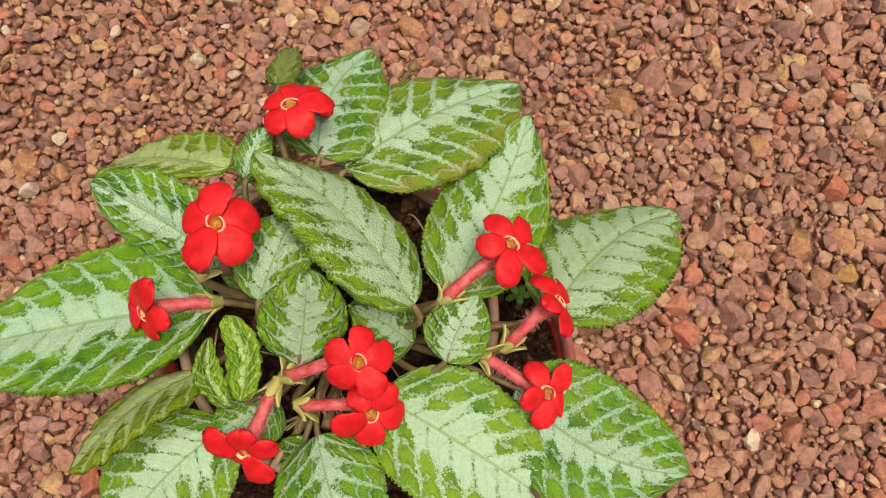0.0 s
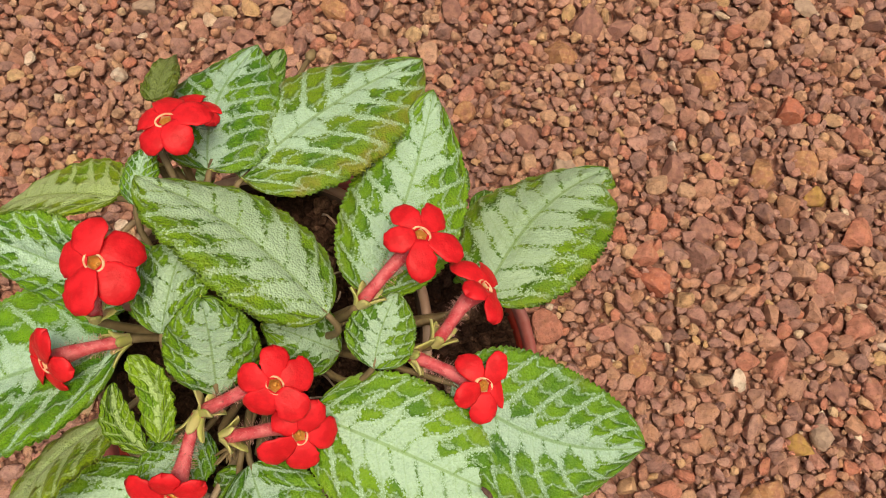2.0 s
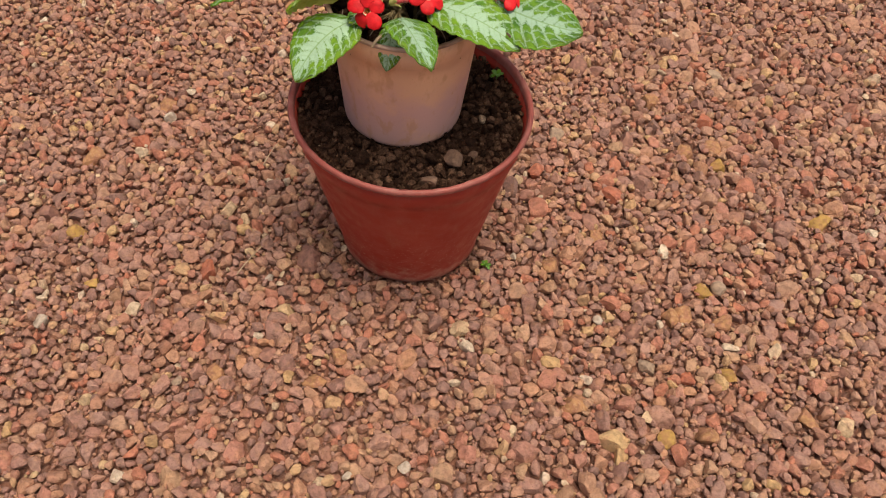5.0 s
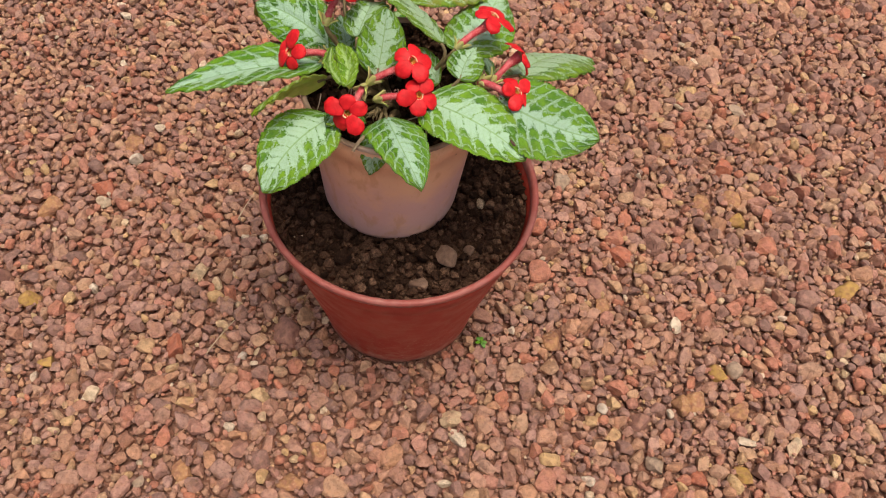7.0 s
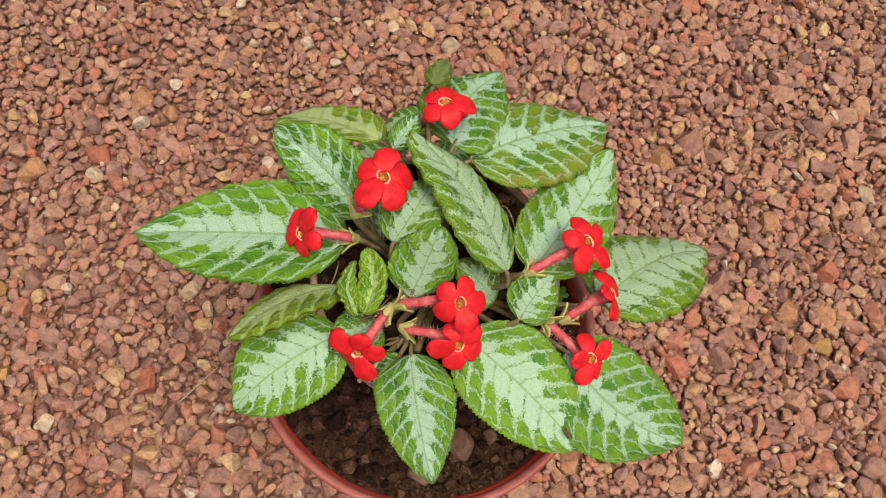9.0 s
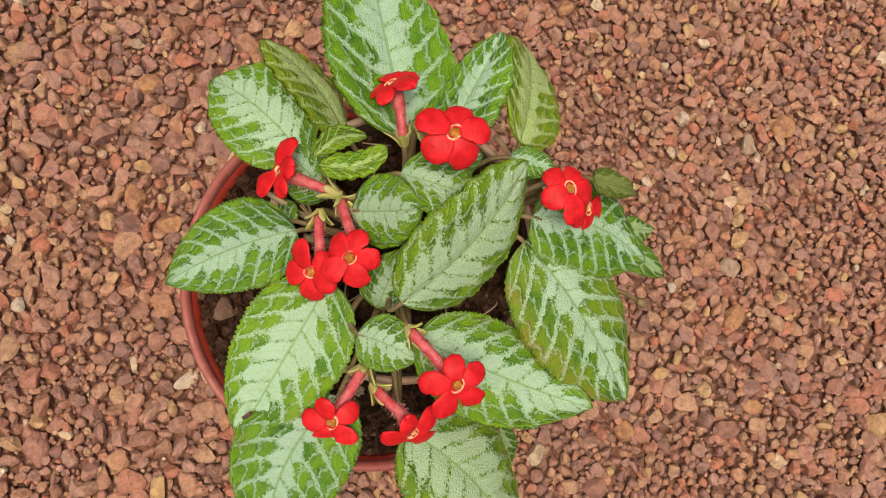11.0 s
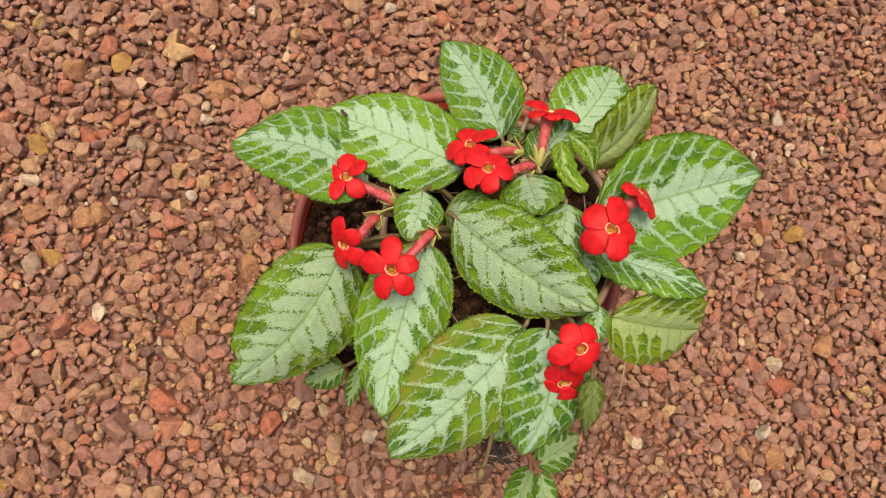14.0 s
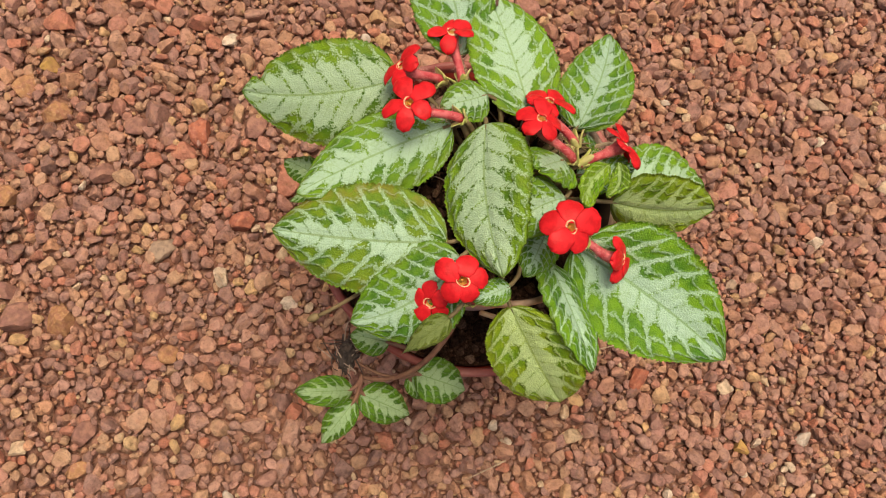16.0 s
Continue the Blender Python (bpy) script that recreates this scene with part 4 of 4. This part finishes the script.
flower((-0.0176, 0.0497, 0.2917), (-0.0270, 0.0480, 0.2680), (0.0, 0.22, 0.95), 0.0241, 52, 1, narrow=0.82)
flower((-0.0140, 0.0620, 0.2720), (-0.0210, 0.0500, 0.2600), (0.15, 0.62, 0.72), 0.0220, 60, 2, narrow=0.82)
flower((-0.0342, 0.0070, 0.3049), (-0.0420, -0.0025, 0.2844), (0.0, -0.12, 1.0), 0.0275, 28, 3, narrow=0.86)
flower((-0.0618, -0.0110, 0.2705), (-0.0407, -0.0060, 0.2645), (-0.62, -0.42, 0.64), 0.0253, 0, 4, narrow=0.78)
flower((0.0050, -0.0278, 0.2839), (-0.0178, -0.0302, 0.2690), (0.22, -0.40, 0.88), 0.0248, 50, 5, narrow=0.82)
flower((0.0087, -0.0413, 0.2727), (-0.0136, -0.0380, 0.2646), (0.22, -0.5, 0.82), 0.0243, 34, 6, narrow=0.82)
flower((-0.0288, -0.0525, 0.2689), (-0.0204, -0.0314, 0.2670), (-0.25, -0.72, 0.6), 0.0252, 44, 7, narrow=0.80)
flower((0.0498, 0.0083, 0.2852), (0.0302, -0.0066, 0.2743), (0.3, 0.05, 0.93), 0.0264, 38, 8, narrow=0.72)
flower((0.0667, -0.0065, 0.2713), (0.0503, -0.0190, 0.2610), (0.75, 0.2, 0.6), 0.0264, 46, 9, narrow=0.7)
flower((0.0619, -0.0347, 0.2711), (0.0425, -0.0224, 0.2643), (0.45, -0.3, 0.83), 0.0237, 70, 10, narrow=0.76)

# ---- the runner that hangs over the back of the outer pot ----
NODE = np.array((-0.0143, 0.0972, 0.1700))
verts, faces = sweep(bezier((-0.020, 0.030, 0.226), (-0.036, 0.060, 0.226), (-0.038, 0.086, 0.186), NODE, 18), (0.0016, 0.0014, 0.0012))
link_mesh("runner", verts, faces, RUSSET, plant, "russet hanging runner")
verts, faces = sweep(bezier((-0.0343, 0.0764, 0.172), (-0.028, 0.090, 0.166), (-0.012, 0.092, 0.160), (-0.004, 0.093, 0.158), 10), (0.0011, 0.0008))
link_mesh("runner", verts, faces, RUSSET, plant, "russet hanging runner")
for tip, root, width in (((0.0041, 0.1260, 0.1860), (-0.0159, 0.1052, 0.1680), 0.0165), ((-0.0474, 0.0936, 0.1560), (-0.0200, 0.1037, 0.1660), 0.0215), ((-0.0228, 0.1360, 0.1520), (-0.0204, 0.1089, 0.1650), 0.0160)):
    leaf(root, tip, width, 0.003, 0.0, 0, -0.15, material=YOUNG_LEAF, label="small dark green young leaf", root=NODE, stem=RUSSET)
leaf((-0.0343, 0.0764, 0.1720), (-0.0600, 0.0640, 0.1650), 0.025, 0.003, 0.0, 0, -0.15, material=YOUNG_LEAF, label="small dark green young leaf", root=(-0.0335, 0.0770, 0.1715), stem=RUSSET)
leaf((-0.0327, 0.0807, 0.1670), (-0.0490, 0.0800, 0.1580), 0.012, 0.002, 0.0, 0, -0.15, material=YOUNG_LEAF, label="small dark green young leaf", root=(-0.0330, 0.0780, 0.1700), stem=RUSSET)
leaf((-0.0128, 0.0753, 0.1800), (0.0050, 0.0860, 0.1800), 0.018, 0.003, 0.0, 0, -0.1, material=YOUNG_LEAF, root=(-0.0250, 0.0700, 0.1850), stem=RUSSET)


def withered_leaf():
    """A crumpled black leaf on the runner."""
    bm = bmesh.new()
    bmesh.ops.create_icosphere(bm, subdivisions=4, radius=1.0)
    for v in bm.verts:
        p = v.co.copy()
        k = 1 + 0.55 * noise.noise(p * 1.9) + 0.35 * noise.noise(p * 4.6)
        v.co = Vector((p.x * 0.0050 * k, p.y * 0.0085 * k, p.z * 0.0035 * k))
    bm.transform(Matrix.Translation((0.0000, 0.0930, 0.1600)) @ pose(0, 0, 0, 15, -20, 30))
    verts, faces = [v.co[:] for v in bm.verts], [[v.index for v in f.verts] for f in bm.faces]
    bm.free()
    link_mesh("withered_leaf", verts, faces, WITHERED, plant, "crumpled black withered leaf")
    rng = np.random.RandomState(8)
    for k in range(36):
        a = np.array((rng.uniform(-0.006, 0.006), 0.093 + rng.uniform(-0.008, 0.008), 0.1615))
        c = a + rng.uniform(-0.013, 0.013, 3) * (1, 1, 0.45)
        bow = rng.uniform(-0.005, 0.005, 3)
        verts, faces = sweep(bezier(a, a + (0, 0, 0.003), c + bow + (0, 0, 0.003), c, 8), (0.0005, 0.0003, 0.0002), 5)
        link_mesh("dry_hair", verts, faces, ROOT if k % 4 == 0 else WITHERED, plant)


withered_leaf()

# a bare flower stalk with its pale bud, and a pale stalk near the soil
verts, faces = sweep(bezier((0.006, 0.050, 0.236), (0.010, 0.065, 0.245), (0.013, 0.082, 0.241), (0.0190, 0.0945, 0.2325), 14), (0.0011, 0.0009, 0.0010))
bud = link_mesh("bud_stalk", verts, faces, STEM, plant)
verts, faces = sweep(bezier((0.0188, 0.0940, 0.2326), (0.0196, 0.0958, 0.2322), (0.0206, 0.0977, 0.2313), (0.0213, 0.0992, 0.2306), 8), (0.0010, 0.0021, 0.0018, 0.0006))
link_mesh("bud", verts, faces, STEM, bud, "small brownish closed bud")
verts, faces = sweep(bezier((-0.034, 0.0425, 0.237), (-0.039, 0.041, 0.241), (-0.044, 0.039, 0.242), (-0.050, 0.034, 0.240), 10), (0.0013, 0.0011))
link_mesh("old_stalk", verts, faces, PALE_STEM, plant, "pale bare old stalk")
verts, faces = sweep(bezier((-0.010, -0.035, 0.235), (-0.018, -0.047, 0.250), (-0.022, -0.055, 0.252), (-0.026, -0.060, 0.247), 10), (0.0012, 0.0010))
link_mesh("old_stalk", verts, faces, PALE_STEM, plant, "pale bare old stalk")

# a small dusky bud on the stem below a flower
verts, faces = sweep(bezier((-0.027, -0.006, 0.2560), (-0.032, -0.003, 0.2620), (-0.036, 0.001, 0.2650), (-0.0378, 0.0028, 0.2664), 8), (0.0009, 0.0008))
bud = link_mesh("bud_stalk", verts, faces, STEM, plant)
verts, faces = sweep(bezier((-0.0374, 0.0024, 0.2661), (-0.0382, 0.0034, 0.2670), (-0.0392, 0.0045, 0.2682), (-0.0400, 0.0054, 0.2692), 9), (0.0008, 0.0019, 0.0016, 0.0005))
link_mesh("bud", verts, faces, RUSSET, bud, "small dusky brown closed bud")

# the dry tuft that a fallen flower left
rng = np.random.RandomState(17)
verts, faces = sweep(bezier((-0.0095, -0.0360, 0.2500), (-0.0110, -0.0385, 0.2560), (-0.0122, -0.0400, 0.2590), (-0.0130, -0.0410, 0.2592), 8), (0.0013, 0.0014, 0.0020))
tuft = link_mesh("dry_calyx", verts, faces, STEM, plant, "grey brown dry tuft of a fallen flower")
for k in range(13):
    a = np.array((-0.0130, -0.0410, 0.2590)) + rng.normal(0, 0.0007, 3)
    c = a + (-0.0024 + rng.normal(0, 0.0013), -0.0034 + rng.normal(0, 0.0013), -0.0018 + rng.normal(0, 0.0013))
    verts, faces = sweep(bezier(a, a + 0.4 * (c - a) + (0, 0, 0.0008), c + (0, 0, 0.0004), c, 6), (0.0006, 0.0005, 0.0002), 5)
    link_mesh("dry_sepal", verts, faces, STEM, tuft)

# a brown torn spot near the tip of one leaf
bm = bmesh.new()
bmesh.ops.create_icosphere(bm, subdivisions=3, radius=1.0)
for v in bm.verts:
    p = v.co.copy()
    k = 1 + 0.5 * noise.noise(p * 1.6)
    v.co = Vector((p.x * 0.0024 * k, p.y * 0.0007 * k, p.z * 0.0004))
bm.transform(Matrix.Translation((0.0590, -0.0646, 0.2632)) @ pose(0, 0, 0, 6, 8, -58))
verts, faces = [v.co[:] for v in bm.verts], [[v.index for v in f.verts] for f in bm.faces]
bm.free()
link_mesh("leaf_scar", verts, faces, SCAR, plant, "brown torn spot on a leaf")

# woody stems and fine rootlets between the leaves
for end, bow in (((-0.041, -0.003, 0.262), 0.008), ((-0.019, -0.031, 0.263), 0.006), ((0.044, -0.021, 0.260), 0.006), ((0.030, -0.007, 0.270), 0.008), ((-0.024, 0.047, 0.262), 0.010),
                 ((0.062, -0.010, 0.250), 0.006), ((-0.006, -0.044, 0.256), 0.006)):
    end = np.array(end)
    root = HUB + 0.25 * (end - HUB) * (1, 1, 0) - (0, 0, 0.004)
    verts, faces = sweep(bezier(root, root + (0, 0, 0.014), end - (end - root) * (0.35, 0.35, 0.1) - (0, 0, bow * 0.4), end, 12), (0.0027, 0.0022, 0.0017))
    link_mesh("stem", verts, faces, STEM, plant)
rng = np.random.RandomState(5)
for k in range(26):
    a = rng.uniform(0, 6.28)
    r = rng.uniform(0.012, 0.045)
    p = np.array((IN_X + r * math.cos(a), IN_Y + r * math.sin(a), 0.2275 + rng.uniform(0, 0.012)))
    q = p + (rng.normal(0, 0.012), rng.normal(0, 0.012), rng.uniform(-0.004, 0.004))
    if math.hypot(q[0] - IN_X, q[1] - IN_Y) > 0.047:
        continue
    verts, faces = sweep(bezier(p, p + (0.002, 0.003, 0.008), q + (0.002, -0.002, 0.006), q, 9), (0.0004, 0.0003), 5)
    link_mesh("rootlet", verts, faces, ROOT, plant)


# ---- small things on the ground ----
def weed(x, y, z, size, seed):
    rng = np.random.RandomState(seed)
    ob = tagged(new("weed"), "tiny green seedling growing beside the pot", "weed", "seedlings")
    ob.location = (x, y, z)
    for k in range(5):
        v, f = petal_mesh(size * rng.uniform(0.7, 1.1), size * 0.55, 0.0004, rng)
        link_mesh("leaf_blade", v, f, YOUNG_LEAF if k % 2 else FRESH_PLAIN, ob).matrix_local = pose(0, 0, 0, 0, rng.uniform(-40, -10), 72 * k + rng.uniform(-20, 20))
    v, f = sweep([(0, 0, -0.006), (0, 0, -0.002), (0, 0, 0.0005)], (0.0005, 0.0004), 6)
    link_mesh("stalk", v, f, FRESH_PLAIN, ob)


FRESH_PLAIN = plain("seedling_green", (0.07, 0.20, 0.025), (0.11, 0.26, 0.04), 0.003, 0.6)
weed(0.0716, -0.0508, 0.003, 0.0056, 1)
weed(0.0700, 0.0240, SOIL_Z + 0.006, 0.006, 2)


def straw(a, b, lift, radius):
    v, f = sweep(bezier(a, np.array(a) + (0, 0, lift), np.array(b) + (0, 0, lift), b, 9), (radius, radius * 0.5), 6)
    tagged(link_mesh("dry_straw", v, f, DRY), "thin dry straw lying on the gravel", "straw", "dry straws")


straw((-0.1415, -0.0659, 0.003), (-0.1220, -0.0366, 0.006), 0.004, 0.0006)
straw((-0.131, 0.060, 0.004), (-0.119, 0.087, 0.006), 0.004, 0.0006)
